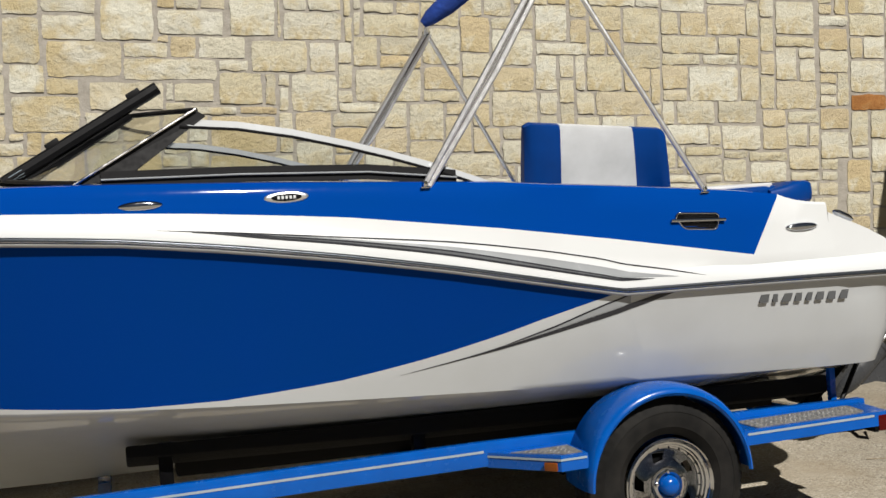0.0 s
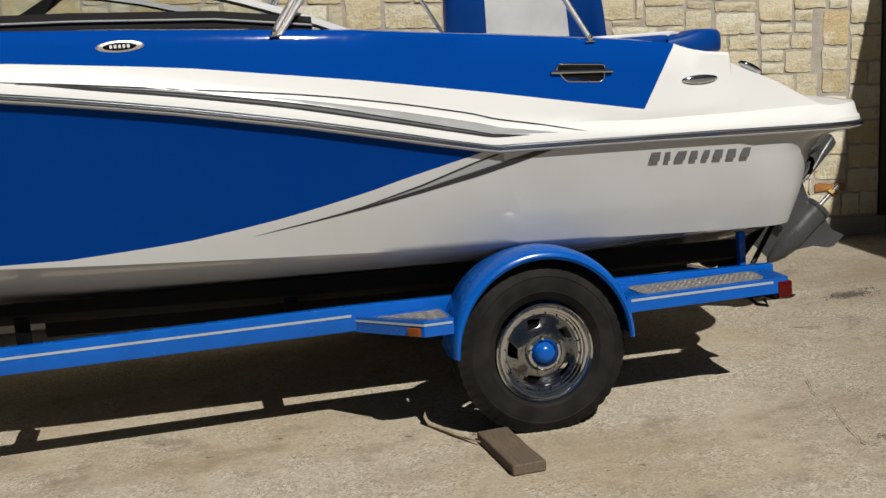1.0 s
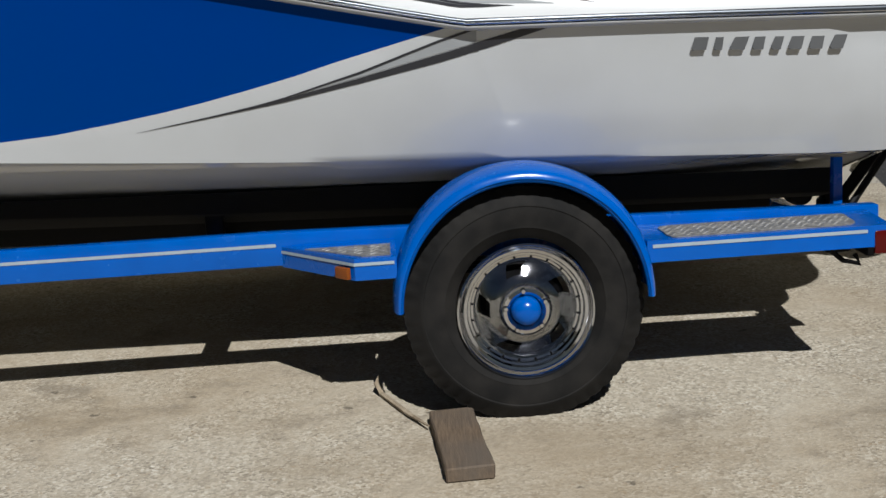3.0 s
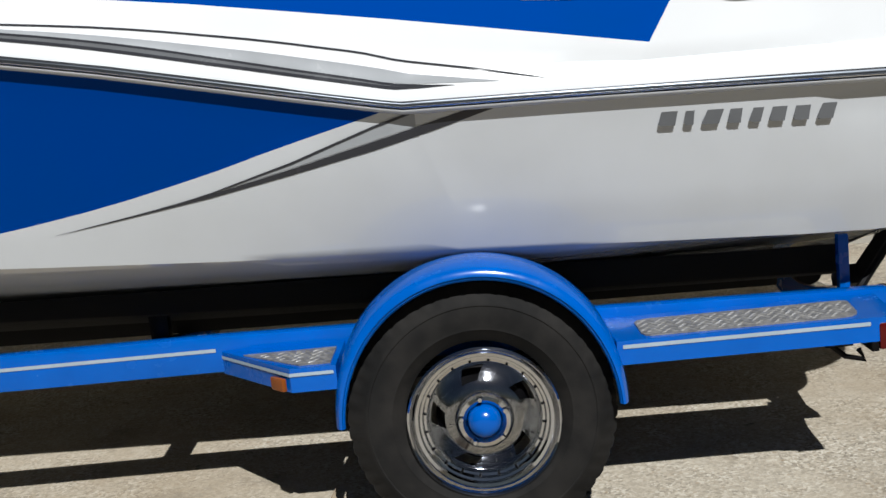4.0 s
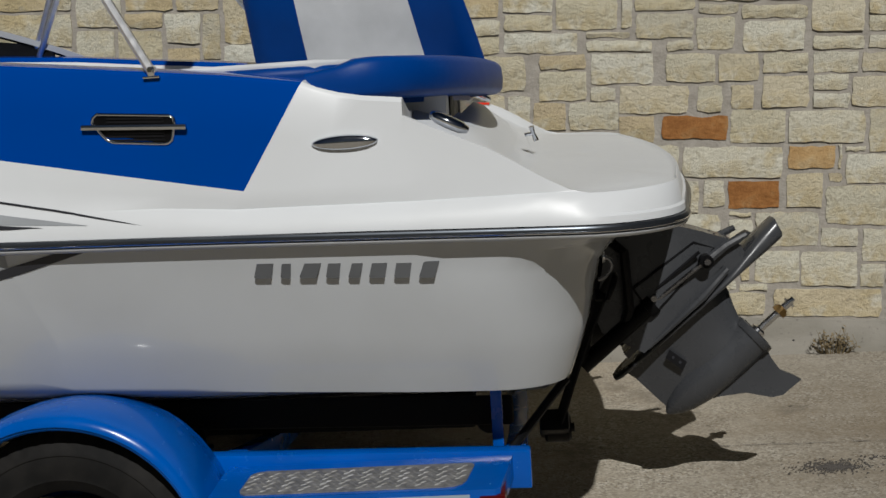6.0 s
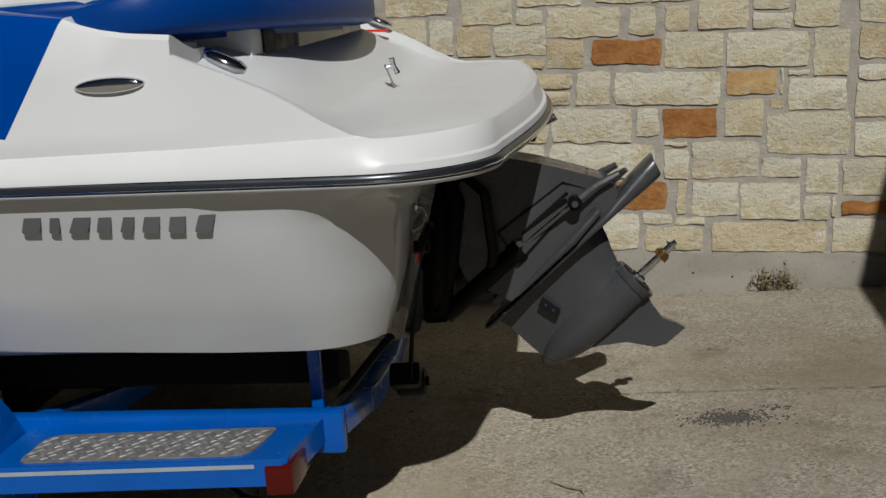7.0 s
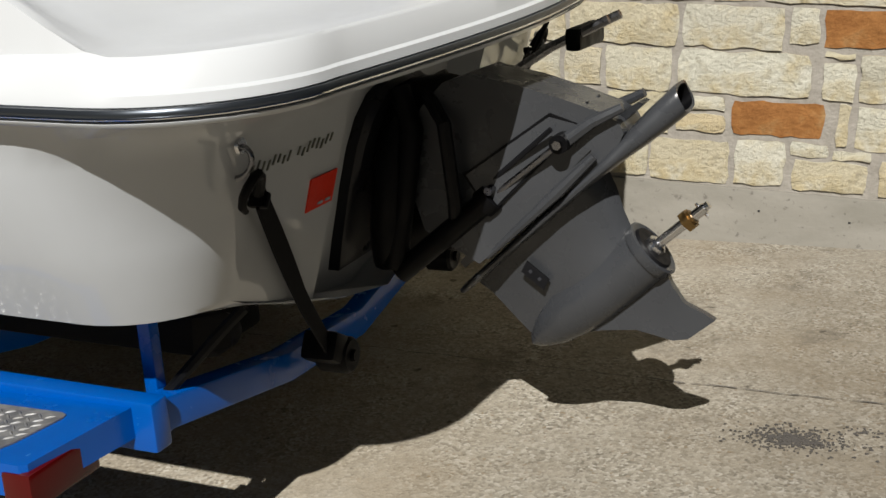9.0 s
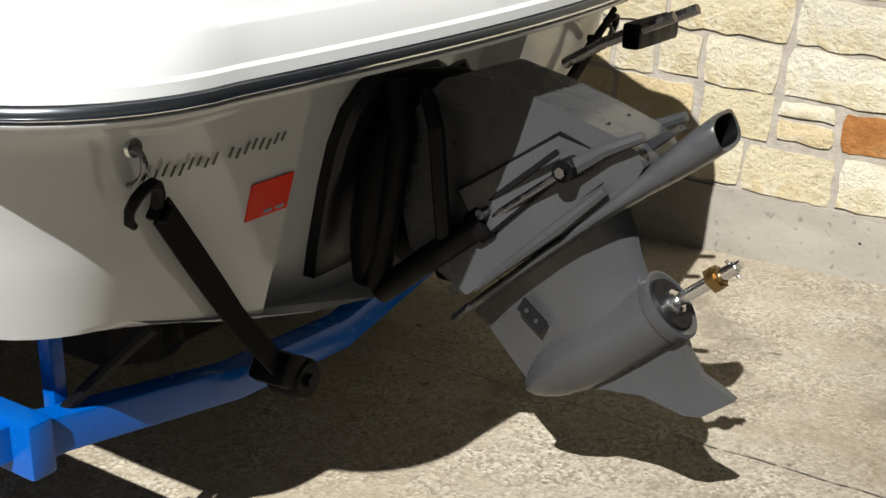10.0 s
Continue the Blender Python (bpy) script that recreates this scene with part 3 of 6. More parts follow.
def wheel_parts(trailer, mirror):
    flip = mirrored if mirror else (lambda b: b)
    tyre = part("wheel", flip(tyre_mesh()), RUBBER, trailer, "worn black trailer tyre on a chrome wheel", 40)
    c = (WX + 0.004, 0.088, WZ - 0.016)  # the loaded tyre carries its wheel low
    rim = spun([(0.190, -0.07), (0.196, -0.088), (0.199, -0.096), (0.194, -0.100), (0.187, -0.094), (0.183, -0.083), (0.178, -0.078), (0.170, -0.076),
                (0.166, -0.066), (0.160, -0.064), (0.156, -0.052), (0.150, -0.050), (0.146, -0.034), (0.140, -0.03)], c, seg=64)
    part("rim", flip(rim), WHEEL_CHROME, tyre, "polished chrome stepped rim")
    # slotted disc: a dished plate with five raked windows
    bm = bmesh.new()
    prof = [(0.145, -0.034), (0.138, -0.036), (0.119, -0.044), (0.102, -0.055), (0.085, -0.064), (0.046, -0.066)]
    seg = 60
    rows = []
    for k in range(seg):
        row = []
        for i, (r, h) in enumerate(prof):
            a = 2 * math.pi * (k / seg) + (0.145 - r) * 4.5
            row.append(Vector((c[0] + r * math.cos(a), c[1] + h, c[2] + r * math.sin(a))))
        rows.append(row)
    vs = [[bm.verts.new(p) for p in row] for row in rows]
    for k in range(seg):
        for i in range(len(prof) - 1):
            if i in (1, 2) and (k % 12) in (2, 3, 4, 5):
                continue
            q = (k + 1) % seg
            bm.faces.new([vs[k][i], vs[k][i + 1], vs[q][i + 1], vs[q][i]])
    solid = bmesh.ops.solidify(bm, geom=bm.faces[:], thickness=0.006)
    part("wheel_disc", flip(bm), WHEEL_CHROME, tyre, "chrome wheel disc with five slots", 40)
    part("drum", flip(spun([(0.0, -0.012), (0.11, -0.012), (0.125, 0.0), (0.125, 0.06)], c, seg=32)), BLACK_PAINT, tyre)
    ring = spun([(0.044, -0.060), (0.047, -0.078), (0.056, -0.086), (0.066, -0.084), (0.074, -0.074), (0.078, -0.060)], c, seg=48)
    part("hub_ring", flip(ring), WHEEL_CHROME, tyre)
    cap = spun([(0.0, -0.114), (0.016, -0.113), (0.029, -0.108), (0.039, -0.096), (0.043, -0.077), (0.044, -0.05)], c, seg=32)
    part("hub_cap", flip(cap), TRAILER_BLUE, tyre, "blue dust cap")
    for k in range(5):
        a = 2 * math.pi * (k + 0.35) / 5
        x, z = c[0] + 0.060 * math.cos(a), c[2] + 0.060 * math.sin(a)
        nut = spun([(0.0, -0.094), (0.006, -0.094), (0.0095, -0.088), (0.0105, -0.07)], (x, c[1], z), seg=6)
        part("lug_nut", flip(nut), WHEEL_CHROME, tyre)
    for k in range(20):
        a = 2 * math.pi * (k + 0.5) / 20
        x, z = c[0] + 0.153 * math.cos(a), c[2] + 0.153 * math.sin(a)
        part("rivet", flip(spun([(0.0, -0.0565), (0.003, -0.0555), (0.0042, -0.05)], (x, c[1], z), seg=6)), BLACK_PAINT, tyre)


def tread_plate(outline, z):
    """A thin plate with rows of raised lozenges."""
    bm = bmesh.new()
    lo = [bm.verts.new((x, y, z)) for x, y in outline]
    hi = [bm.verts.new((x, y, z + 0.003)) for x, y in outline]
    bm.faces.new(hi).material_index = 1
    for i in range(len(lo)):
        j = (i + 1) % len(lo)
        bm.faces.new([lo[i], lo[j], hi[j], hi[i]]).material_index = 1
    xs, ys = [p[0] for p in outline], [p[1] for p in outline]

    def inside(x, y):
        hit = False
        for (ax, ay), (bx, by) in zip(outline, outline[1:] + outline[:1]):
            if (ay > y) != (by > y) and x < (bx - ax) * (y - ay) / (by - ay) + ax:
                hit = not hit
        return hit

    pitch = 0.0235
    for i in range(int((max(xs) - min(xs)) / pitch) + 2):
        for j in range(int((max(ys) - min(ys)) / pitch) + 2):
            x, y = min(xs) + i * pitch + (pitch / 2 if j % 2 else 0), min(ys) + j * pitch * 0.8
            a = radians(40) if (i + j) % 2 else radians(-40)
            if not (inside(x - 0.011, y) and inside(x + 0.011, y) and inside(x, y + 0.009) and inside(x, y - 0.009)):
                continue
            c, s = math.cos(a), math.sin(a)
            ring = [bm.verts.new((x + u * c - v * s, y + u * s + v * c, z + 0.003)) for u, v in ((-0.0112, 0), (-0.005, -0.0028), (0.005, -0.0028), (0.0112, 0), (0.005, 0.0028), (-0.005, 0.0028))]
            top = [bm.verts.new((x + u * c, y + u * s, z + 0.0052)) for u in (-0.0045, 0.0045)]
            # one slant of lozenge gets the dark copy, as if it missed the sun
            for face in ([ring[0], ring[1], top[0]], [ring[1], ring[2], top[1], top[0]], [ring[2], ring[3], top[1]],
                         [ring[3], ring[4], top[1]], [ring[4], ring[5], top[0], top[1]], [ring[5], ring[0], top[0]]):
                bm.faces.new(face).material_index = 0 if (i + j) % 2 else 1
    return bm


def step_pan(outline, top, drop):
    """A folded sheet: flat top with a skirt along the outer edges."""
    bm = bmesh.new()
    a = [bm.verts.new((x, y, top)) for x, y in outline]
    b = [bm.verts.new((x, y, top - drop)) for x, y in outline]
    bm.faces.new(a)
    bm.faces.new(b[::-1])
    for i in range(len(a)):
        j = (i + 1) % len(a)
        bm.faces.new([a[i], a[j], b[j], b[i]])
    return bevelled(bm, 0.006, 2)


def strip_leaf(k):
    """One bowed leaf of the spring."""
    half = 0.36 - 0.09 * k
    rows = []
    for i in range(9):
        u = -1 + i / 4
        z = WZ + 0.085 - 0.05 * (u * half / 0.36) ** 2 - 0.012 * k
        rows.append([(WX + u * half, 0.262, z - 0.005), (WX + u * half, 0.318, z - 0.005), (WX + u * half, 0.318, z + 0.005), (WX + u * half, 0.262, z + 0.005)])
    return capped(grid(rows, closed=True))


def trailer_side(trailer, mirror):
    flip = mirrored if mirror else (lambda b: b)
    rail = part("frame_rail", frame_rail(-2.95, 1.145, mirror), TRAILER_BLUE, trailer, "glossy blue steel side rail")
    stripe = grid([[(x, RAIL_OUT - 0.0022, rail_top(x) - 0.033), (x, RAIL_OUT - 0.0022, rail_top(x) - 0.043)] for x in (-2.95, -1.8, -0.69)])
    part("pinstripe", flip(stripe), STRIPE, rail)
    fender = part("fender", flip(fender_mesh()), TRAILER_BLUE, trailer, "rounded glossy blue steel mudguard", 40)
    # rear step
    rear = [(0.37, -0.022), (1.060, -0.022), (1.072, -0.012), (1.098, RAIL_OUT + 0.002), (0.36, RAIL_OUT + 0.002)]
    step = part("rear_step", flip(step_pan(rear, 0.492, 0.062)), TRAILER_BLUE, trailer, "blue steel step behind the wheel")
    plate = [(0.46, 0.0), (0.935, 0.0), (0.965, 0.006), (0.982, 0.022), (0.990, 0.045), (1.004, 0.158), (1.0, 0.170), (0.988, 0.176), (0.475, 0.176), (0.45, 0.166), (0.44, 0.145), (0.44, 0.03), (0.447, 0.008)]
    part("tread_plate", flip(tread_plate(plate, 0.4925)), [TREAD, TREAD_UNLIT], step, "aluminium chequer plate", 20)
    part("pinstripe", flip(grid([[(x, -0.0245, 0.482), (x, -0.0245, 0.472)] for x in (0.385, 0.7, 1.0)])), STRIPE, step)
    # front step with its raked edge
    front = [(-0.335, -0.022), (-0.452, -0.022), (-0.675, RAIL_OUT + 0.002), (-0.335, RAIL_OUT + 0.002)]
    step = part("front_step", flip(step_pan(front, 0.500, 0.062)), TRAILER_BLUE, trailer, "blue steel step in front of the wheel")
    part("tread_plate", flip(tread_plate([(-0.35, 0.0), (-0.43, 0.0), (-0.60, 0.16), (-0.35, 0.16)], 0.5005)), [TREAD, TREAD_UNLIT], step, "aluminium chequer plate", 20)
    pts = [(-0.34, -0.0245), (-0.453, -0.0245), (-0.674, RAIL_OUT - 0.001)]
    part("pinstripe", flip(grid([[(x - 0.0012, y - 0.0008, 0.489), (x - 0.0012, y - 0.0008, 0.480)] for x, y in pts])), STRIPE, step)
    part("side_marker", flip(turned(box(-0.028, 0.028, -0.007, 0.007, -0.017, 0.017, 0.004), Matrix.Translation((-0.487, 0.002, 0.458)) @ Matrix.Rotation(radians(-49), 4, "Z"))), AMBER_LENS, step, "small amber side marker")
    # tail lamp, in a bracket under the step's end
    lamp = part("tail_light", flip(box(1.020, 1.084, -0.0265, 0.150, 0.408, 0.478, 0.009)), RED_LENS, trailer, "square red tail lamp")
    part("backing", flip(box(1.002, 1.0205, -0.021, 0.152, 0.404, 0.468, 0.003)), BLACK_PAINT, lamp)
    part("bracket", flip(join(tube([(0.90, 0.03, 0.43), (0.95, 0.03, 0.385), (1.0, 0.03, 0.372), (0.985, 0.03, 0.40)], 0.008, 6), box(0.90, 0.97, 0.02, 0.05, 0.412, 0.43, 0.003))), BLACK_PAINT, trailer)
    wheel_parts(trailer, mirror)
    # carpeted bunk on uprights
    rows = []
    for x in np.linspace(-2.1, 1.10, 12):
        zb = bunk_z(x)
        drop = (chine_z(x) - keel_z(x)) * 0.15
        thin = 0.032 * min(max((-x - 0.3) / 1.8, 0), 1)
        rows.append([(x, 0.45, zb - 0.004 - thin), (x, 0.59, zb - drop - 0.004 - thin), (x, 0.58, zb - drop - 0.085), (x, 0.44, zb - 0.085)])
    part("bunk", flip(bevelled(capped(grid(rows, closed=True)), 0.012)), CARPET, trailer, "black carpeted bunk board under the hull")
    # inner bunk and spring, added to keep the space under the hull black
    rows = []
    for x in np.linspace(-1.9, 0.98, 10):
        zb = chine_z(x) + (keel_z(x) - chine_z(x)) * 0.62
        zb = min(zb, 0.60)
        rows.append([(x, 0.74, zb), (x, 0.88, zb - 0.03), (x, 0.88, zb - 0.11), (x, 0.74, zb - 0.11)])
    part("bunk", flip(bevelled(capped(grid(rows, closed=True)), 0.012)), CARPET, trailer, "black carpeted inner bunk board, added to darken under the hull")
    leaves = [strip_leaf(k) for k in range(3)]
    part("leaf_spring", flip(join(*leaves)), BLACK_PAINT, trailer, "black leaf spring over the axle, added to darken under the hull")
    for x in (-1.95, -0.9, 0.2, 1.06):
        zb = bunk_z(x) - 0.03
        part("bunk_post", flip(join(box(x - (0.015 if x > 1 else 0.028), x + (0.015 if x > 1 else 0.028), *((0.345, 0.375) if x > 1 else (0.46, 0.50)), 0.40 if x > 1 else 0.455, (0.64 if x > 1 else zb - 0.01), 0.004), box(x - 0.045, x + 0.045, 0.286, 0.40 if x > 1 else 0.51, 0.40 if x > 1 else 0.462, 0.415 if x > 1 else 0.477, 0.003))), TRAILER_BLUE if x > 1 else BLACK_PAINT, trailer)
    part("brace", flip(tube([(1.055, 0.33, 0.43), (1.21, 0.40, 0.60), (1.25, 0.42, 0.64)], 0.012, 8)), BLACK_PAINT, trailer)


def bunk_z(x):
    """Height of the hull's bottom over the bunk's outer edge."""
    zc = chine_z(x) - 0.012
    return zc + (keel_z(x) - zc) * 0.30


def keel_z(x):
    return along(x, ((-4.75, 1.5), (-4.5, 1.0), (-4.1, 0.70), (-3.4, 0.49), (-2.6, 0.43), (-1.6, 0.42), (0.9, 0.44), (1.4, 0.44)))


def chine_z(x):
    return along(x, ((-4.7, 1.30), (-4.2, 1.17), (-3.4, 1.0), (-2.6, 0.895), (-1.6, 0.822), (-1.1, 0.788), (-0.6, 0.757), (0.9, 0.684), (1.4, 0.672)))


def build_trailer():
    trailer = thing("boat_trailer", (0.0, YC, 0.0), "bright blue steel boat trailer standing on the paving", "trailer")
    for mirror in (False, True):
        trailer_side(trailer, mirror)
    # axle, cross members that dip in the middle, and the tongue
    part("axle", tube([(WX, 0.2, WZ), (WX, 2 * YC - 0.2, WZ)], 0.032, 12), BLACK_PAINT, trailer)
    for x in (1.105, 0.35, -0.9, -2.2):
        t = rail_top(x) - 0.01
        rows = []
        for y, d in ((RAIL_IN - 0.002, 0.0), (0.75, 0.085), (YC, 0.125), (2 * YC - 0.75, 0.085), (2 * YC - RAIL_IN + 0.002, 0.0)):
            rows.append([(x - 0.028, y, t - d), (x + 0.028, y, t - d), (x + 0.028, y, t - d - 0.07), (x - 0.028, y, t - d - 0.07)])
        part("cross_member", bevelled(capped(grid(rows, closed=True)), 0.006), TRAILER_BLUE, trailer)
    for s in (0, 1):
        pts = [(-2.95, 0.26, 0.54), (-4.4, YC - 0.05, 0.54), (-5.3, YC - 0.02, 0.54)]
        rows = [[(x, y - 0.03, z - 0.05), (x, y + 0.03, z - 0.05), (x, y + 0.03, z + 0.05), (x, y - 0.03, z + 0.05)] for x, y, z in pts]
        bm = bevelled(capped(grid(rows, closed=True)), 0.006)
        part("tongue_bar", mirrored(bm) if s else bm, TRAILER_BLUE, trailer)
    part("winch_post", join(box(-4.75, -4.67, YC - 0.04, YC + 0.04, 0.55, 1.25, 0.01), box(-4.85, -4.6, YC - 0.09, YC + 0.09, 1.15, 1.3, 0.02)), TRAILER_BLUE, trailer)
    part("jack", join(tube([(-5.0, YC + 0.1, 0.06), (-5.0, YC + 0.1, 0.8)], 0.03), spun([(0, -0.02), (0.08, -0.02), (0.09, 0), (0.08, 0.02), (0, 0.02)], (-5.0, YC + 0.1, 0.02), "y", 20)), STEEL, trailer)
    # rollers and the keel support seen under the stern
    for y in (0.62, 2 * YC - 0.62):
        part("guide_roller", spun([(0, -0.05), (0.035, -0.05), (0.042, -0.03), (0.042, 0.03), (0.035, 0.05), (0, 0.05)], (1.03, y, 0.49), "y", 20), TRIM, trailer)
    # transom tie-downs: ratchet on the cross member, webbing and hook
    for s in (0, 1):
        flip = mirrored if s else (lambda b: b)
        strap = capped(grid([[p + d * 0.024, p - d * 0.024, p - d * 0.024 + n * 0.005, p + d * 0.024 + n * 0.005] for p, d, n in strap_run()], closed=True))
        web = part("tie_down", flip(strap), WEBBING, trailer, "black webbing tie-down strap hooked to the transom")
        bend = [(1.355, 0.345, 0.885), (1.366, 0.338, 0.905), (1.376, 0.327, 0.922), (1.382, 0.312, 0.930), (1.382, 0.297, 0.926), (1.376, 0.284, 0.912), (1.368, 0.278, 0.894), (1.362, 0.281, 0.876), (1.361, 0.292, 0.866)]
        hook = tube(bend, [0.011, 0.0105, 0.010, 0.0095, 0.009, 0.009, 0.0085, 0.008, 0.006], 8)
        part("hook", flip(hook), BLACK_PAINT, web)
        part("buckle", flip(turned(box(-0.02, 0.02, -0.007, 0.007, -0.016, 0.016, 0.006), Matrix.Translation((1.352, 0.352, 0.872)) @ Matrix.Rotation(radians(-38), 4, "X"))), BLACK_PAINT, web)
        ratchet = join(turned(box(-0.045, 0.045, -0.05, 0.05, -0.035, 0.035, 0.015), Matrix.Translation((1.215, 0.78, 0.415)) @ Matrix.Rotation(radians(-30), 4, "X")),
                       spun([(0, -0.04), (0.036, -0.04), (0.043, -0.032), (0.043, 0.032), (0.036, 0.04), (0, 0.04)], (1.225, 0.80, 0.395), "x", 24))
        part("ratchet", flip(ratchet), BLACK_PAINT, web)
        part("spindle", flip(tube([(1.19, 0.80, 0.395), (1.275, 0.80, 0.395)], 0.014, 10)), BLACK_PAINT, web)
    return trailer


def strap_run():
    """Webbing from the transom hook under the hull to the ratchet: places, widthwise directions and outward normals."""
    a, m_, e = Vector((1.352, 0.352, 0.875)), Vector((1.268, 0.600, 0.590)), Vector((1.225, 0.765, 0.42))
    out = []
    for k in range(13):
        f = k / 12
        p = a.lerp(m_, f / 0.7) if f < 0.7 else m_.lerp(e, (f - 0.7) / 0.3)
        d = (e - a).normalized()
        across = Matrix.Rotation(radians(8 * math.sin(f * 5)), 3, d) @ d.cross(Vector((1, 0, 0.1))).normalized()
        out.append((p, across, d.cross(across) * (1 if d.cross(across).x > 0 else -1)))
    return out


build_trailer()

# ---------------------------------------------------------------- boat
RAIL_Z = ((-4.75, 1.60), (-4.0, 1.60), (-3.2, 1.57), (-2.43, 1.527), (-2.06, 1.493), (-1.68, 1.44), (-1.27, 1.372), (-0.83, 1.287), (-0.37, 1.184), (-0.11, 1.128),
          (0.38, 1.116), (1.12, 1.093), (1.30, 1.088), (1.58, 1.080))
BLUE_LOW = ((-4.75, 1.70), (-2.43, 1.614), (-1.86, 1.575), (-1.25, 1.515), (-0.58, 1.415), (-0.105, 1.332), (0.51, 1.217))
GUNWALE = ((-4.75, 1.82), (-3.4, 1.75), (-2.42, 1.709), (-2.14, 1.70), (-1.44, 1.661), (-0.6, 1.604), (-0.117, 1.551), (0.316, 1.497), (0.664, 1.438), (0.90, 1.412))
HULL_EDGE = ((-4.75, 1.30), (-4.2, 1.16), (-3.4, 1.02), (-2.49, 0.906), (-2.12, 0.866), (-1.72, 0.855), (-1.29, 0.878), (-1.04, 0.912), (-0.87, 0.940), (-0.60, 0.998), (-0.459, 1.038), (-0.318, 1.072), (-0.178, 1.107), (-0.10, 1.128))
BOW = -4.75


def half_beam(x, full, start, power):
    if x > start:
        return full
    u = min(1.0, (start - x) / (start - BOW))
    return full * max(0.0, 1 - u**power) ** 0.8


def rail_y(x):
    return YC - half_beam(x, 1.11, -1.9, 2.6)


def outline(x_end, inset, r, power, start=-1.9, bulge=0.012):
    """The plan of the near half from bow to the middle of the stern: along the side, round the corner, along the stern."""
    side = [-4.74, -4.68, -4.55, -4.35, -4.1, -3.8, -3.5, -3.2, -2.9, -2.65, -2.43, -2.2, -2.06, -1.9, -1.72, -1.55, -1.4, -1.27, -1.1, -0.95, -0.83,
            -0.7, -0.58, -0.47, -0.37, -0.28, -0.2, -0.15, -0.1, 0.0, 0.15, 0.3, 0.5, 0.7, 0.9]
    pts = [(x, YC - half_beam(x, 1.11 - inset, start, power)) for x in side]
    x1 = x_end - r
    pts += [(0.9 + (x1 - 0.9) * k / 3, inset) for k in (1, 2, 3)]
    for k in range(1, 11):
        a = radians(90 * k / 10)
        pts.append((x1 + r * math.sin(a), inset + r - r * math.cos(a)))
    y0 = inset + r
    pts += [(x_end + bulge * math.sin(math.pi / 2 * k / 8), y0 + (YC - y0) * k / 8) for k in range(1, 9)]
    return [Vector((x, y, 0)) for x, y in pts]


R_LINE = outline(1.566, 0.0, 0.29, 2.6, bulge=0.086)
N_SIDE = 35


def rail_z(x):
    return smooth_table(x, RAIL_Z) if x < -0.3 or x > 0.1 else along(x, RAIL_Z)


def hull_edge(x):
    return smooth_table(x, HULL_EDGE) if x < -0.3 else along(x, HULL_EDGE)


def transom_x(z):
    return 1.345 - 0.30 * (0.95 - z)


def build_hull(boat):
    top = outline(1.553, 0.015, 0.28, 2.6, bulge=0.086)
    mid = outline(1.350, 0.045, 0.285, 2.4)
    low = outline(1.262, 0.165, 0.19, 1.9, -1.6)
    across = (0.38, 0.48, 0.59, 0.712, 0.742, 0.83, 0.95, YC)  # stations over the transom; the middle is set back
    columns = []
    for i, (a, b, c, r) in enumerate(zip(top, mid, low, R_LINE)):
        zr, zc = rail_z(r.x), chine_z(c.x)
        stern = i - (N_SIDE + 13)
        if stern >= 0:
            y = across[stern]
            b, c = Vector((b.x, y, 0)), Vector((c.x, y, 0))
            zc = 0.700 - 0.35 * (y - 0.28)
            c.x = transom_x(zc)
            if stern >= 4:
                b.x, c.x = b.x - 0.085, c.x - 0.085
        edge = hull_edge(a.x) if a.x <= -0.1 else (zr - 0.13) * 0.55 + zc * 0.45
        col = []
        for f, d in ((0.0, 0.012), (0.35, 0.03), (0.75, 0.05), (1.0, 0.105)):
            p = a.lerp(b, f)
            z = zr - d
            if a.x <= -0.1:
                z = max(z, edge)
            col.append(Vector((p.x, hull_y(p.x, z) if i < N_SIDE else p.y, z)))
        for f in (0.0, 0.35, 0.7, 0.93, 1.0):
            z = edge + (zc - edge) * f
            g_ = min(1, max(0, (zr - 0.105 - z) / max(0.05, zr - 0.105 - zc)))
            p = b.lerp(c, g_ ** 1.3 if stern < 0 else g_)
            col.append(Vector((p.x, hull_y(p.x, z) if i < N_SIDE else p.y, z)))
        keel = keel_z(c.x)
        for f in (0.06, 0.2, 0.35, 0.68, 1.0):
            y, z, x = c.y + (YC - c.y) * f, zc - 0.012 + (keel - zc + 0.012) * f, c.x
            lift = soft_step((c.x - 0.2) / 0.7)
            z += lift * max(0.0, min(zc - 0.012, 0.70 - 0.35 * (y - 0.28) - 0.004) - z)
            if stern >= 0:
                y, z, x = c.y, zc - 0.008 * f, c.x - 0.03 * f
            elif i >= N_SIDE + 2:
                x -= 0.05 * f
            col.append(Vector((x, y, z)))
        columns.append(col)

    def mats(i, j):
        x = (columns[i][j].x + columns[i + 1][j].x) / 2
        return 1 if j < 4 and x < -0.1 else 0

    bm = grid(columns, mats=mats)
    far = grid([[Vector((p.x, 2 * YC - p.y, p.z)) for p in col] for col in columns], mats=mats)
    bm = welded(join(bm, far), 0.0008)
    SKIN["hull"] = BVHTree.FromBMesh(bm)
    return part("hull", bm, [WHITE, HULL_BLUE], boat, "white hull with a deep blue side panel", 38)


def hull_y(x, z):
    zr, zc = rail_z(x), chine_z(x)
    f = min(1, max(0, (zr - 0.105 - z) / max(0.05, zr - 0.105 - zc)))
    b, c = YC - half_beam(x, 1.11 - 0.045, -1.9, 2.4), YC - half_beam(x, 1.11 - 0.165, -1.6, 1.9)
    y = b + (c - b) * f**1.3
    if z > zr - 0.105:
        y -= 0.030 * min(1, (z - (zr - 0.105)) / 0.09)
    return y


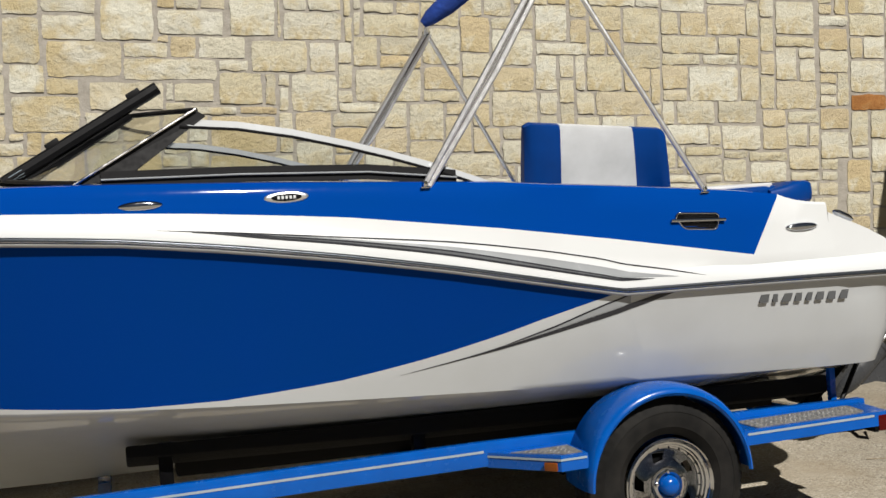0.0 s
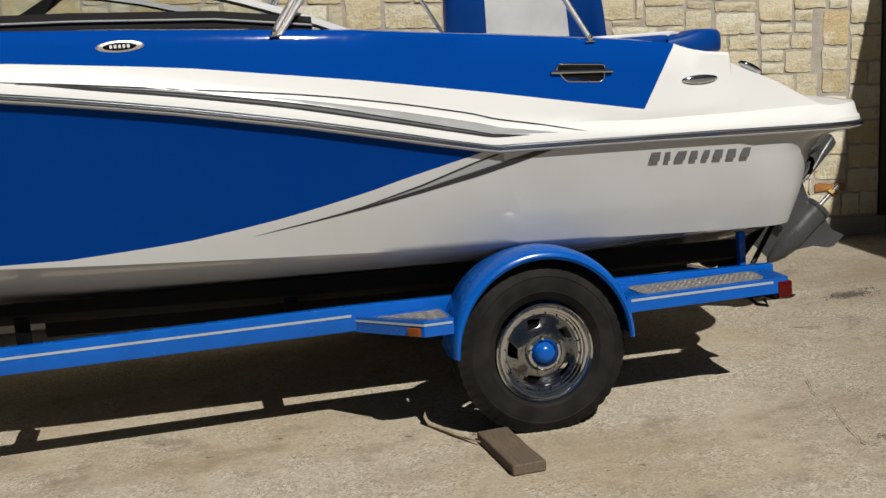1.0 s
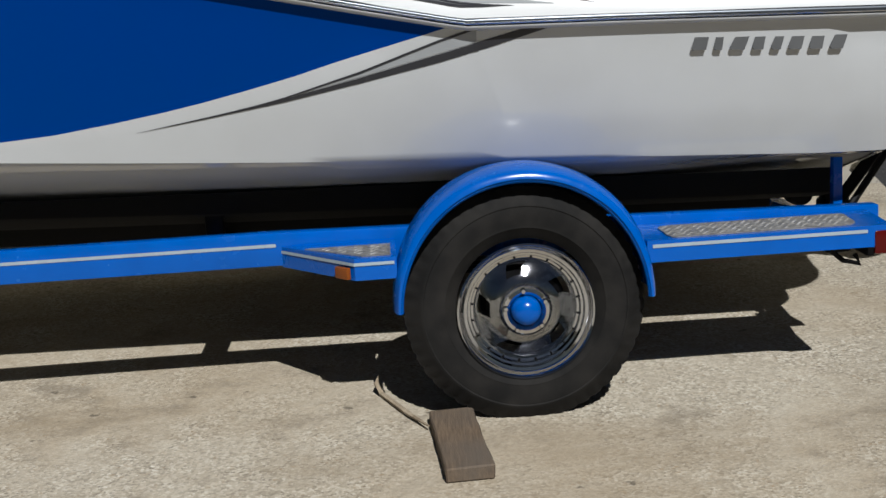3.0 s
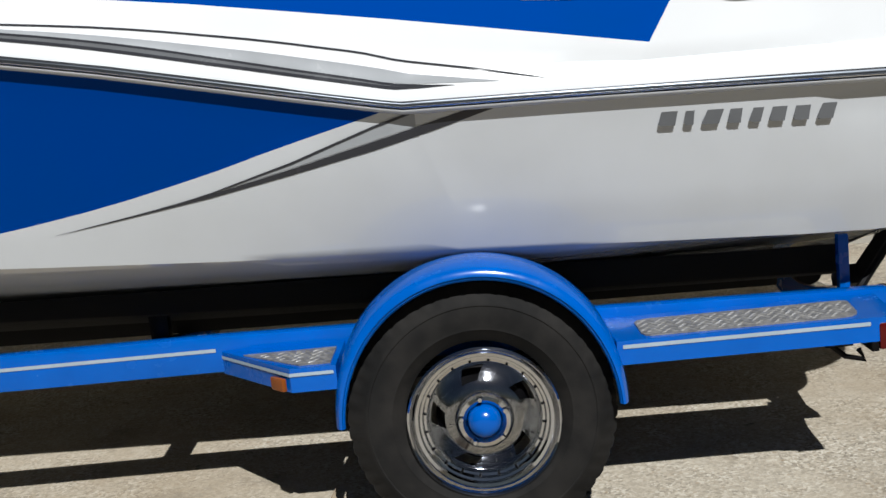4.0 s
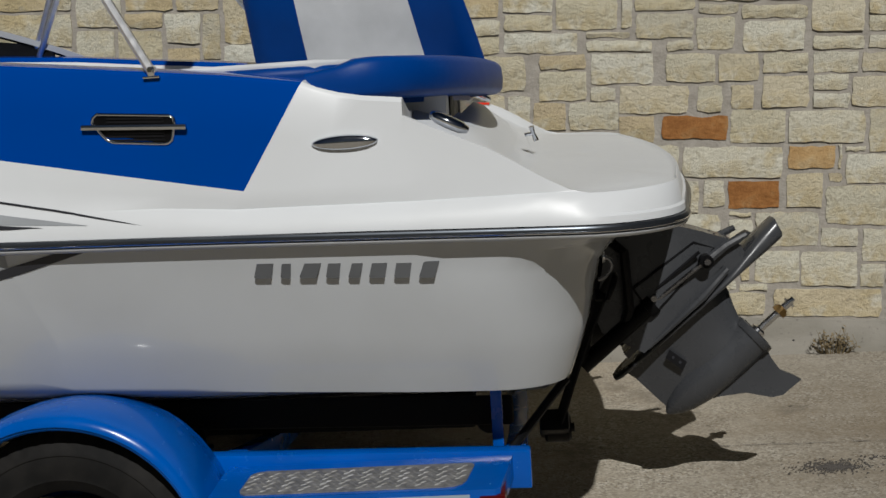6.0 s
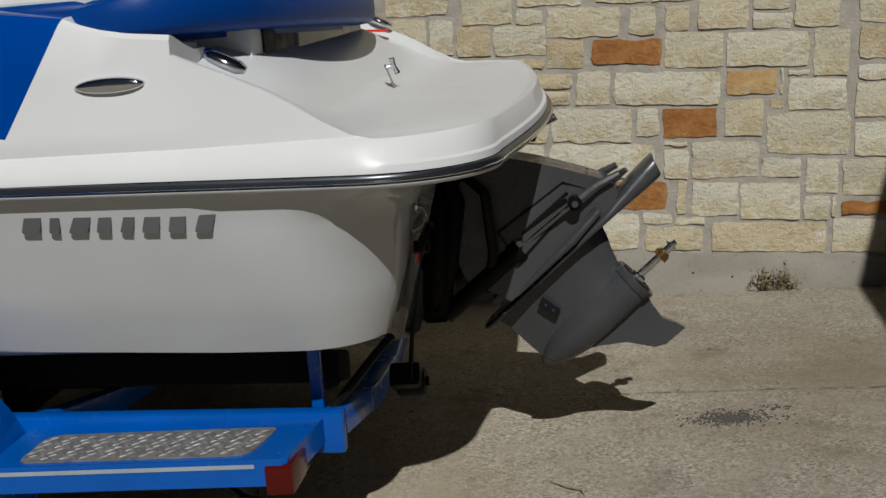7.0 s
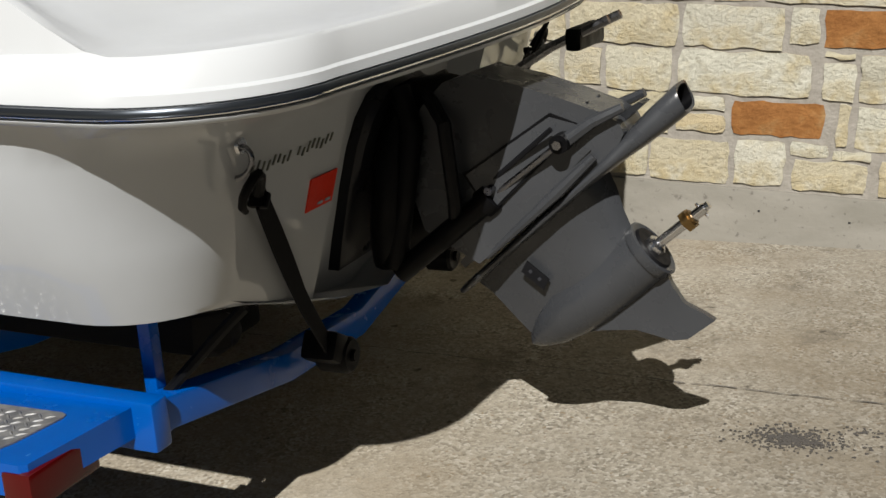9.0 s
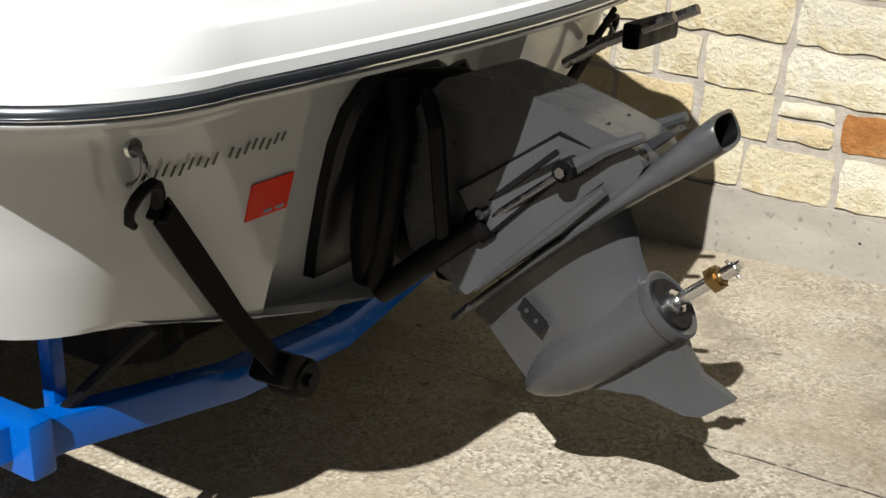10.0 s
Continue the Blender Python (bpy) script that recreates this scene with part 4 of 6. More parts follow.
def deck_y(x, z):
    zr, zg = rail_z(x), along(x, GUNWALE)
    return rail_y(x) + 0.012 + 0.050 * max(0, (z - zr - 0.02)) / max(0.05, zg - zr - 0.02)


SHEAR = 0.62


def deck_column(x, shear):
    """Points of the deck's side from the rail to the cockpit, at one station."""
    zr, zg, zb = rail_z(x), along(x, GUNWALE), along(x, BLUE_LOW)
    if zg - zb < 0.02:
        zb = zg - 0.02
    y0 = rail_y(x)
    inward = max(0.02, (YC - y0) / 1.11)
    crease = min(0.072, 0.6 * (zb - zr))
    tail = soft_step((x - 0.50) / 0.12)
    lean = 0.016 * soft_step((x - 0.15) / 0.4)  # the band over the rail leans in towards the stern
    out = []
    for z, y in ((zr + 0.008, 0.004), (zr + 0.022, 0.006), (zr + crease - 0.005, 0.015 + lean * 0.9), (zr + crease, 0.018 + lean * 1.3), ((zr + crease + zb) / 2, None), (zb, None), ((zb + zg) / 2, None), (zg - 0.014, None), (zg - 0.003, None), (zg - 0.006 * tail, 0.085),
                 (zg + 0.004 - 0.030 * tail, 0.15), (zg - 0.002 - 0.040 * tail, 0.215), (zg - 0.02 - 0.040 * tail, 0.225), (zg - 0.42, 0.24)):
        yy = deck_y(x, z) + lean * 1.1 * (zg - z) / (zg - zr) + (0.008 if z == zg - 0.003 else 0) if y is None else y0 + y * inward
        out.append(Vector((x + shear * (z - zb) * (1 if z <= zg else 1), yy, z)))
    return out


def build_deck(boat):
    stations = [-4.7, -4.5, -4.2, -3.8, -3.4, -3.0, -2.7, -2.43, -2.2, -2.0, -1.8, -1.6, -1.4, -1.2, -1.0, -0.8, -0.6, -0.4, -0.25, -0.11, 0.05, 0.2, 0.35, 0.508, 0.512, 0.60, 0.70, 0.80]
    columns = []
    for x in stations:
        sh = SHEAR * min(1, max(0, (x + 0.4) / 0.9)) if x < 0.6 else SHEAR * max(0, (0.80 - x) / 0.29)
        columns.append(deck_column(x, sh))
    # the last station stands straight at the step above the swim platform
    last = deck_column(0.895, 0)
    columns.append(last)

    def mats(i, j):
        x = (stations + [0.895])[i]
        return 1 if 5 <= j < 12 and x < 0.509 else 0

    near = grid(columns, mats=mats)
    far = grid([[Vector((p.x, 2 * YC - p.y, p.z)) for p in col] for col in columns], mats=mats)
    whole = welded(join(near, far, build_stern(boat)), 0.0012)
    SKIN["deck"] = BVHTree.FromBMesh(whole)
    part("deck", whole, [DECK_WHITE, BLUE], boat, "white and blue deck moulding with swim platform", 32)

    # bow deck forward of the windshield, and the cockpit sole
    rows = []
    for x in (-4.7, -4.4, -4.0, -3.6, -3.2, -2.8):
        c = deck_column(x, 0)[11]
        rows.append([Vector((x, c.y + (2 * (YC - c.y)) * k / 8, c.z + 0.05 * math.sin(math.pi * k / 8))) for k in range(9)])
    part("bow_deck", grid(rows), WHITE, boat)
    rows = []
    for x in (-2.8, -2.2, -1.6, -0.8, 0.0, 0.895):
        c = deck_column(x, 0)[13]
        rows.append([(x, c.y, c.z), (x, 2 * YC - c.y, c.z)])
    part("cockpit_floor", grid(rows), WHITE, boat)


def platform_z(x):
    """Height of the swim platform and of the moulding that rises from it to the sun pad."""
    return along(x, ((0.85, 1.385), (1.0, 1.33), (1.07, 1.285), (1.13, 1.205), (1.17, 1.18), (1.22, 1.170), (1.30, 1.168), (1.7, 1.168)))


def ridge_z(x):
    return along(x, ((0.895, 1.369), (1.11, 1.272), (1.20, 1.215), (1.26, 1.178), (1.30, 1.165), (1.6, 1.155)))


def build_stern(boat):
    """Swim platform and quarters, with a creased, rounded edge; returned to be joined to the deck."""
    rail = [Vector((0.895, 0, 0))] + [p for p in R_LINE if p.x > 0.93]
    fine = []
    for p, q in zip(rail, rail[1:]):
        fine += [p, p.lerp(q, 0.5)] if (q - p).length > 0.06 else [p]
    rail = fine + [rail[-1]]
    n = len(rail)
    deck = deck_column(0.895, 0)
    columns = []
    for i, p in enumerate(rail):
        f = i / (n - 1)
        c = Vector((min(p.x, 1.12 + 0.13 * f), YC, 0)) if p.x > 1.0 else Vector((p.x, YC, 0))
        inw = c - p
        reach = inw.length
        inw = inw / reach
        zr = rail_z(p.x)
        crest = ridge_z((p + inw * 0.06).x) if p.y < 0.3 else 1.163
        flat = 1.163 if p.x > 1.28 or p.y > 0.1 else 0.0
        crest = max(crest, flat)
        tall = crest - zr
        belt = min(tall, 0.072 + 0.010 * soft_step((p.x - 0.895) / 0.4))  # height of the band over the rail
        stand = min(1, max(0, (tall - belt) / 0.06))  # 1 where the quarter stands over the platform
        slope = (deck_y(0.895, 1.366) - rail_y(0.895) - 0.040) / (1.369 - 1.172)
        side = 0.040 + slope * (tall - belt) if i else deck_y(0.895, crest - 0.003)
        if i == 0:
            col = [Vector((0.895, q.y, q.z)) for q in deck[:7]]
        else:
            col = []
            fine_step = soft_step((p.x - 1.15) / 0.25)
            plain = [(0.004, 0.008), (0.007, 0.026), (0.030, belt - 0.006), (0.0372, belt - 0.0005), (0.0385, belt)]
            stepped = [(0.004, 0.008), (0.006, 0.024), (0.016, 0.029), (0.031, belt - 0.006), (0.0385, belt)]
            section = [(a + (c - a) * fine_step, b + (d - b) * fine_step) for (a, b), (c, d) in zip(plain, stepped)]
            section += [(0.0385 + (side - 0.0385) * f, belt + (tall - belt) * f) for f in (0.4, 0.8)]
            for d, h in section:
                q = p + inw * d
                col.append(Vector((q.x, q.y, zr + h)))
        rim = 1 - stand if i else 0.0
        for d, z in ((side, crest - 0.003 * (1 - rim)), (side + 0.010, crest - 0.005 * rim), (side + 0.026, crest - 0.001 - 0.005 * rim)):
            q = p + inw * d
            col.append(Vector((q.x, q.y, z)))
        for d in (0.115, 0.15, 0.19, 0.24, 0.30, 0.40, 0.52, 0.66, 0.82, 1.0):
            dd = d if d < 0.29 else 0.30 + (reach - 0.30) * (d - 0.30) / 0.70
            q = p + inw * min(dd, reach)
            k = min(1, max(0, (d - 0.16) / 0.26))
            groove = crest - 0.036 * stand * min(1, max(0, (d - side - 0.026) / 0.055))
            full = platform_z(q.x)
            z = groove + (full - groove) * k * k * (3 - 2 * k) if stand > 0 else full + (crest - full) * max(0, 1 - (d - 0.1) / 0.1) * (1 if d < 0.2 else 0)
            col.append(Vector((q.x, q.y, z)))
        columns.append(col)
    near = grid(columns)
    far = grid([[Vector((p.x, 2 * YC - p.y, p.z)) for p in col] for col in columns])
    # the step between the quarter and the platform
    bm = bmesh.new()
    up = [Vector((0.8955, p.y, p.z)) for p in deck[7:12]] + [Vector((0.8955, 0.30, deck[11].z))]
    dn = [Vector((0.8965, p.y, p.z - 0.001)) for p in columns[0][6:] if p.y < 0.30]
    bm.faces.new([bm.verts.new(p) for p in up + dn[::-1]])
    pair("quarter_end", bm, DECK_WHITE, boat)
    return join(near, far)


def sweep_rail(profile, drop=0.0):
    """Carries a section of (out, up) along the rail from bow to the stern's middle, on both sides."""
    rows = []
    line = R_LINE
    for i, p in enumerate(line):
        a, b = line[max(0, i - 1)], line[min(len(line) - 1, i + 1)]
        t = (b - a).normalized()
        out = Vector((t.y, -t.x, 0))
        z = rail_z(p.x)
        rows.append([p + out * o + Vector((0, 0, z + u)) for o, u in profile])
    bm = grid(rows, closed=True)
    far = grid([[Vector((p.x, 2 * YC - p.y, p.z)) for p in row] for row in rows], closed=True)
    return join(bm, far)


def build_rail(boat):
    rub = part("rub_rail", sweep_rail([(-0.02, -0.011), (0.004, -0.011), (0.009, -0.007), (0.010, 0.001), (0.006, 0.006), (-0.02, 0.006)]), RAIL_DARK, boat, "dark steel rub rail with a bright insert", 50)
    part("insert", sweep_rail([(0.007, -0.0095), (0.0105, -0.009), (0.012, -0.007), (0.0105, -0.005), (0.007, -0.0045)]), CHROME, rub, "bright steel insert", 60)
    part("lip", sweep_rail([(-0.02, -0.012), (0.003, -0.012), (0.006, -0.015), (0.003, -0.022), (-0.02, -0.027)]), WHITE, rub, "white flange under the rail", 60)


SKIN = {}


def skin_y(tree, x, z, fallback):
    """Where a level line from the near side meets a moulding."""
    hit = SKIN[tree].ray_cast(Vector((x, -1.0, z)), Vector((0, 1, 0)))[0]
    return hit.y if hit and abs(hit.y - fallback) < 0.06 else fallback


def on_hull(x, z):
    return skin_y("hull", x, z, hull_y(x, z))


def on_deck(x, z):
    return skin_y("deck", x, z, deck_y(x, z))


def band(upper, lower, surface, lift=0.003, n=64):
    """A decal between two edges, each a table of (x, z), laid on a surface y(x, z)."""
    x0, x1 = max(upper[0][0], lower[0][0]), min(upper[-1][0], lower[-1][0])
    rows = []
    for k in range(n + 1):
        x = x0 + (x1 - x0) * k / n
        a, b = along(x, upper), along(x, lower)
        rows.append([(x, surface(x, z) - lift * 0.6, z) for z in (a, a * 0.67 + b * 0.33, a * 0.33 + b * 0.67, b)])
    return grid(rows)


def build_graphics(boat):
    low = ((-1.04, 0.873), (-0.838, 0.901), (-0.617, 0.934), (-0.40, 0.974), (-0.187, 1.017), (-0.048, 1.050), (0.09, 1.088), (0.132, 1.099))
    high = ((-1.04, 0.8735), (-0.836, 0.906), (-0.616, 0.943), (-0.397, 0.990), (-0.185, 1.040), (0.052, 1.099), (0.132, 1.102))
    line = ((-0.75, 0.9185), (-0.615, 0.945), (-0.395, 1.002), (-0.181, 1.074), (-0.075, 1.104))

    def shift(table, dz):
        return tuple((x, z + dz) for x, z in table)

    hull_art = pair("hull_swoosh", band(high, low, on_hull), GREY_DECAL, boat, "charcoal swoosh decal on the hull")
    pair("silver_fill", band(line, shift(high, 0.002), on_hull, 0.002), SILVER_DECAL, hull_art)
    upper = tuple((x, z + 0.006 * min(1, (x + 0.75) / 0.3)) for x, z in line)
    pair("upper_line", band(upper, shift(line, -0.001), on_hull, 0.004), GREY_DECAL, hull_art)

    def over(rows):
        """A table of (x, height over the rail) as (x, z)."""
        return tuple((x, rail_z(x) + h) for x, h in ((rows[0][0] + (rows[-1][0] - rows[0][0]) * k / 24, along(rows[0][0] + (rows[-1][0] - rows[0][0]) * k / 24, rows)) for k in range(25)))

    pin = ((-1.95, 0.046), (-1.77, 0.052), (-1.255, 0.074), (-0.955, 0.095), (-0.686, 0.112), (-0.42, 0.122), (-0.16, 0.120), (0.10, 0.074), (0.27, 0.037))

    def under(rows, thick, drop=0.0):
        """The lower edge of a line that runs out to a point at both ends."""
        a, b = rows[0][0], rows[-1][0]
        return tuple((x, h - drop - thick * min(1, (x - a) / 0.25, (b - x) / 0.12)) for x, h in ((a + (b - a) * k / 24, along(a + (b - a) * k / 24, rows)) for k in range(25)))

    def strip(name, rows, thick, drop, lift, material, parent, label=""):
        return pair(name, band(over(under(rows, 0.0, drop)), over(under(rows, thick, drop)), on_deck, lift), material, parent, label)

    art = strip("deck_stripe", pin, 0.0048, 0.002, 0.003, GREY_DECAL, boat, "charcoal and silver stripes above the rub rail")
    band_top = ((-1.60, 0.052), (-0.957, 0.076), (-0.689, 0.084), (-0.425, 0.088), (-0.162, 0.084), (0.138, 0.040))
    band_low = ((-1.60, 0.046), (-0.958, 0.064), (-0.692, 0.064), (-0.428, 0.057), (-0.166, 0.050), (0.138, 0.039))
    dark_top = ((-1.80, 0.047), (-0.958, 0.065), (-0.692, 0.065), (-0.428, 0.058), (-0.166, 0.051), (0.03, 0.037))
    dark_low = ((-1.80, 0.043), (-0.96, 0.050), (-0.694, 0.048), (-0.43, 0.045), (-0.167, 0.041), (0.03, 0.0365))
    pair("silver_band", band(over(band_top), over(band_low), on_deck, 0.002), SILVER_DECAL, art)
    pair("grey_band", band(over(dark_top), over(dark_low), on_deck, 0.0025), MID_DECAL, art)
    strip("dark_line", dark_top, 0.0055, -0.001, 0.0035, GREY_DECAL, art)
    strip("low_line", dark_low, 0.0075, -0.002, 0.0035, GREY_DECAL, art)


def strip_solid(pts_a, pts_b, thick):
    """A flat bar between two edges, made solid inboard."""
    off = Vector((0, thick, 0))
    rows = [[Vector(a), Vector(b_), Vector(b_) + off, Vector(a) + off] for a, b_ in zip(pts_a, pts_b)]
    return capped(grid(rows, closed=True))


def build_fittings(boat, near=True):
    # brand lettering drawn as plain raised bars
    x = 0.520
    for w, lean in ((0.044, 0.006), (0.026, 0.002), (0.044, 0.012), (0.034, 0.004), (0.030, 0.008), (0.040, 0.006), (0.040, 0.004), (0.040, 0.009)):
        z = 1.009 - 0.05 * (x - 0.52)
        y = on_hull(x + w / 2, z + 0.02)
        letter = extruded([(x, z + 0.004), (x + 0.005, z), (x + w - 0.004, z - 0.001), (x + w + lean, z + 0.037), (x + lean + 0.004, z + 0.0385)], y - 0.005, y + 0.004, 0.0015, 1)
        pair("letter_bar", letter, LETTER_GREY, boat, "raised silver-grey bar of the maker's lettering")
        x += w + 0.019

    def oval(cx, cz, a, b, depth, y, n=28):
        rows = []
        for f, d in ((1.0, 0.0), (0.97, 0.45), (0.85, 0.75), (0.6, 0.92), (0.25, 1.0), (0.0, 1.0)):
            rows.append([(cx + a * f * math.cos(q), y - depth * d, cz + b * f * math.sin(q)) for q in (2 * math.pi * k / n for k in range(n))])
        return welded(grid(rows, closed=True), 1e-5)

    y = deck_y(0.785, 1.315) + 0.0065
    pair("pull_up_cleat", (oval(0.757, 1.315, 0.079, 0.0178, 0.016, y)), WHEEL_CHROME, boat, "oval chrome pop-up cleat", 60)
    y = deck_y(-1.97, 1.64)
    pair("pull_up_cleat", (oval(-1.972, 1.610, 0.082, 0.019, 0.02, y)), WHEEL_CHROME, boat, "oval chrome pop-up cleat", 60)
    y = deck_y(-1.44, 1.60)
    badge = pair("badge", (oval(-1.44, 1.603, 0.085, 0.022, 0.008, y)), ANODISED, boat, "chrome oval model badge with dark field", 60)
    pair("badge_field", (oval(-1.44, 1.603, 0.058, 0.014, 0.004, y - 0.0075)), BLACK_PAINT, badge)
    for k in range(5):
        pair("badge_bar", (box(-1.475 + k * 0.015, -1.466 + k * 0.015, y - 0.0135, y - 0.011, 1.597, 1.609)), DECK_WHITE, badge)
    # engine-air intake: a framed recess with a bar across
    ox, oz = 0.268, 1.382
    oy = deck_y(ox, oz)
    frame_pts = [(-0.085, 0.030), (0.082, 0.026), (0.088, 0.016), (0.078, -0.030), (0.066, -0.040), (-0.055, -0.036), (-0.070, -0.028), (-0.098, 0.010), (-0.094, 0.024)]
    ring = [Vector((ox + a, oy - 0.004, oz + b - a * 0.055)) for a, b in ((p * 1.07, q) for p, q in frame_pts)]
    ring = loop_points(ring, 36)
    frame_bm = tube(ring + [ring[0], ring[1]], 0.0042, 8)
    vent = pair("air_intake", (frame_bm), WHEEL_CHROME, boat, "chrome-framed air intake with a horizontal bar", 60)
    bm = bmesh.new()
    bm.faces.new([bm.verts.new(p + Vector((0, 0.0005, 0))) for p in ring])
    pair("recess", (bm), BLACK_PAINT, vent)
    bar = bevelled(turned(box(-0.130, 0.122, -0.011, 0.0, -0.0065, 0.0065), Matrix.Translation((ox, oy - 0.004, oz)) @ Matrix.Rotation(radians(3), 4, "Y")), 0.003)
    pair("bar", (bar), WHEEL_CHROME, vent)
    pair("louvre", (join(*[turned(box(-0.07, 0.066, -0.004, 0.0, -0.002, 0.002), Matrix.Translation((ox, oy - 0.002, oz + dz)) @ Matrix.Rotation(radians(3), 4, "Y")) for dz in (0.02, 0.012, -0.014, -0.022, -0.03)])), TRIM, vent)
    # stern light on the quarter's ridge, tow eye, warning label, grey fitting under the sun pad
    lamp = spun([(0, -0.03), (0.014, -0.028), (0.024, -0.018), (0.026, 0), (0.024, 0.018), (0.014, 0.028), (0, 0.03)], (0, 0, 0), "x", 20)
    turned(lamp, Matrix.Translation((1.0, 0.098, 1.343)) @ Matrix.Rotation(radians(27), 4, "Y") @ Matrix.Scale(1.7, 4, (1, 0, 0)) @ Matrix.Scale(0.62, 4, (0, 0, 1)))
    pair("stern_light", (lamp), WHEEL_CHROME, boat, "chrome teardrop stern light", 60)
    strip_ = strip_solid([Vector(p) for p in ((1.212, YC - 0.014, 1.163), (1.196, YC - 0.013, 1.180), (1.184, YC - 0.012, 1.215), (1.174, YC - 0.010, 1.245))],
                         [Vector(p) for p in ((1.212, YC + 0.014, 1.163), (1.196, YC + 0.013, 1.180), (1.184, YC + 0.012, 1.215), (1.174, YC + 0.010, 1.245))], 0.008)
    eye = part("tow_eye", strip_, WHEEL_CHROME, boat, "small chrome tow eye")
    part("stem", tube([(1.174, YC, 1.236), (1.202, YC, 1.240)], 0.006, 8), WHEEL_CHROME, eye)
    part("crossbar", tube([(1.197, YC - 0.004, 1.262), (1.202, YC, 1.240), (1.211, YC + 0.004, 1.216)], [0.009, 0.006, 0.009], 10), WHEEL_CHROME, eye)
    part("warning_label", turned(box(-0.055, 0.055, -0.016, 0.016, -0.004, 0.004), Matrix.Translation((0.985, 2.05, 1.312)) @ Matrix.Rotation(radians(4), 4, "Y")), RED_LABEL, boat, "small orange-red warning label")
    base = part("seat_base", box(0.86, 0.99, 0.82, 1.78, 1.25, 1.412, 0.02, 3), GREY_PLASTIC, boat, "brushed grey base under the sun pad")
    part("cheek", box(0.84, 0.976, 0.40, 0.502, 1.25, 1.408, 0.004), DECK_WHITE, base)
    # black block stands in for the shade beside the base
    part("vent_opening", box(0.85, 0.982, 0.50, 0.822, 1.25, 1.410, 0.012, 2), BLACK_PAINT, base, "black block holding the dark of the opening beside the base")


build_boat_parts = (build_hull, build_deck, build_rail, build_graphics, build_fittings)
boat = thing("motorboat", (0.0, YC, 0.36), "blue and white bowrider motorboat resting on its trailer", "boat")
for step_ in build_boat_parts:
    step_(boat)


# ---------------------------------------------------------------- windshield
def build_windshield(boat):
    # side pane: white arched header, black sill, clear glass
    top = [(-1.80, 0.172, 1.928), (-1.758, 0.17, 1.921), (-1.588, 0.160, 1.903), (-1.383, 0.152, 1.862), (-1.174, 0.146, 1.806), (-1.003, 0.140, 1.754), (-0.85, 0.130, 1.702), (-0.74, 0.12, 1.660), (-0.651, 0.114, 1.624), (-0.60, 0.11, 1.602)]
    low = [(x, y - 0.008, z - 0.026) for x, y, z in top]
    header = pair("windshield", (strip_solid(top, low, 0.018)), WHITE, boat, "windshield with white side headers and clear glass")
    sill_a = [(-2.10, 0.125, 1.728), (-1.6, 0.125, 1.715), (-1.1, 0.122, 1.690), (-0.75, 0.112, 1.645)]
    sill_a = [(x, y, z + 0.017) for x, y, z in sill_a]
    sill_b = [(x, y - 0.006, z - 0.059) for x, y, z in sill_a]
    gasket = [(x, y - 0.003, z - 0.005) for x, y, z in low]
    pair("gasket", tube(gasket, 0.006, 6), TRIM, header, "black rubber gasket under the header")
    pair("sill", (strip_solid(sill_a, sill_b, 0.016)), TRIM, header, "black sill moulding")
    pair("sill_bead", tube([(x, y - 0.013, z - 0.030) for x, y, z in sill_a], 0.0035, 6), SILVER_DECAL, header)
    rows = []
    for (x, y, z), (u, v, w) in zip(top, low):
        zb = along(x, ((-2.1, 1.71), (-1.1, 1.675), (-0.57, 1.60)))
        rows.append([Vector((u, v + 0.006, w)), Vector((x, 0.136, min(zb, w)))])
    rows.insert(0, [Vector((-1.80, 0.172, 1.90)), Vector((-2.05, 0.136, 1.715))])
    pane = pair("side_pane", (grid(rows)), GLASS, header)
    for ob in pane:
        ob.visible_shadow = False
    # raked corner post: black with a bright face
    a, b = Vector((-2.19, 0.135, 1.702)), Vector((-1.735, 0.17, 1.955))
    d = Vector((0.165, -0.005, 0.005))
    pair("corner_post", (strip_solid([a, b], [a + d, b + Vector((0.035, -0.002, -0.025))], 0.03)), TRIM, header, "black raked corner post")
    pair("post_trim", (tube([a + Vector((-0.008, -0.012, 0)), a.lerp(b, 0.5) + Vector((-0.008, -0.014, 0)), b + Vector((0.0, -0.012, 0.004))], 0.0052, 8)), STEEL, header)
    # curved front panes, from the corner to the walk-through
    base, high = [], []
    for k in range(7):
        f = k / 6
        base.append(Vector((-2.19 - 0.33 * math.sin(f * 1.35), 0.135 + 0.66 * f, 1.702 + 0.045 * f)))
        high.append(Vector((-1.735 - 0.27 * math.sin(f * 1.35), 0.17 + 0.66 * f, 1.955 + 0.03 * f)))
    pane = pair("front_pane", (grid([[p, q] for p, q in zip(base, high)])), GLASS, header)
    for ob in pane:
        ob.visible_shadow = False
    pair("top_frame", (tube(high, 0.010, 8)), TRIM, header)
    pair("bottom_frame", (tube(base, 0.016, 8)), TRIM, header)
    # walk-through pane folded open against the near pane, with its latches
    p, q = Vector((-2.47, 0.62, 1.735)), Vector((-1.845, 0.62, 2.085))
    leaf = part("walk_through_pane", join(tube([p, q], 0.027, 8), tube([p + Vector((0.07, 0.02, -0.005)), q + Vector((-0.12, 0.02, -0.10))], 0.026, 8)), TRIM, header, "black-framed pane folded open")
    for f in (0.33, 0.86):
        c = p.lerp(q, f) + Vector((-0.012, 0, 0.028))
        part("latch", turned(box(-0.03, 0.03, -0.014, 0.014, -0.014, 0.014, 0.005), Matrix.Translation(c) @ Matrix.Rotation(radians(-29), 4, "Y")), TRIM, leaf)
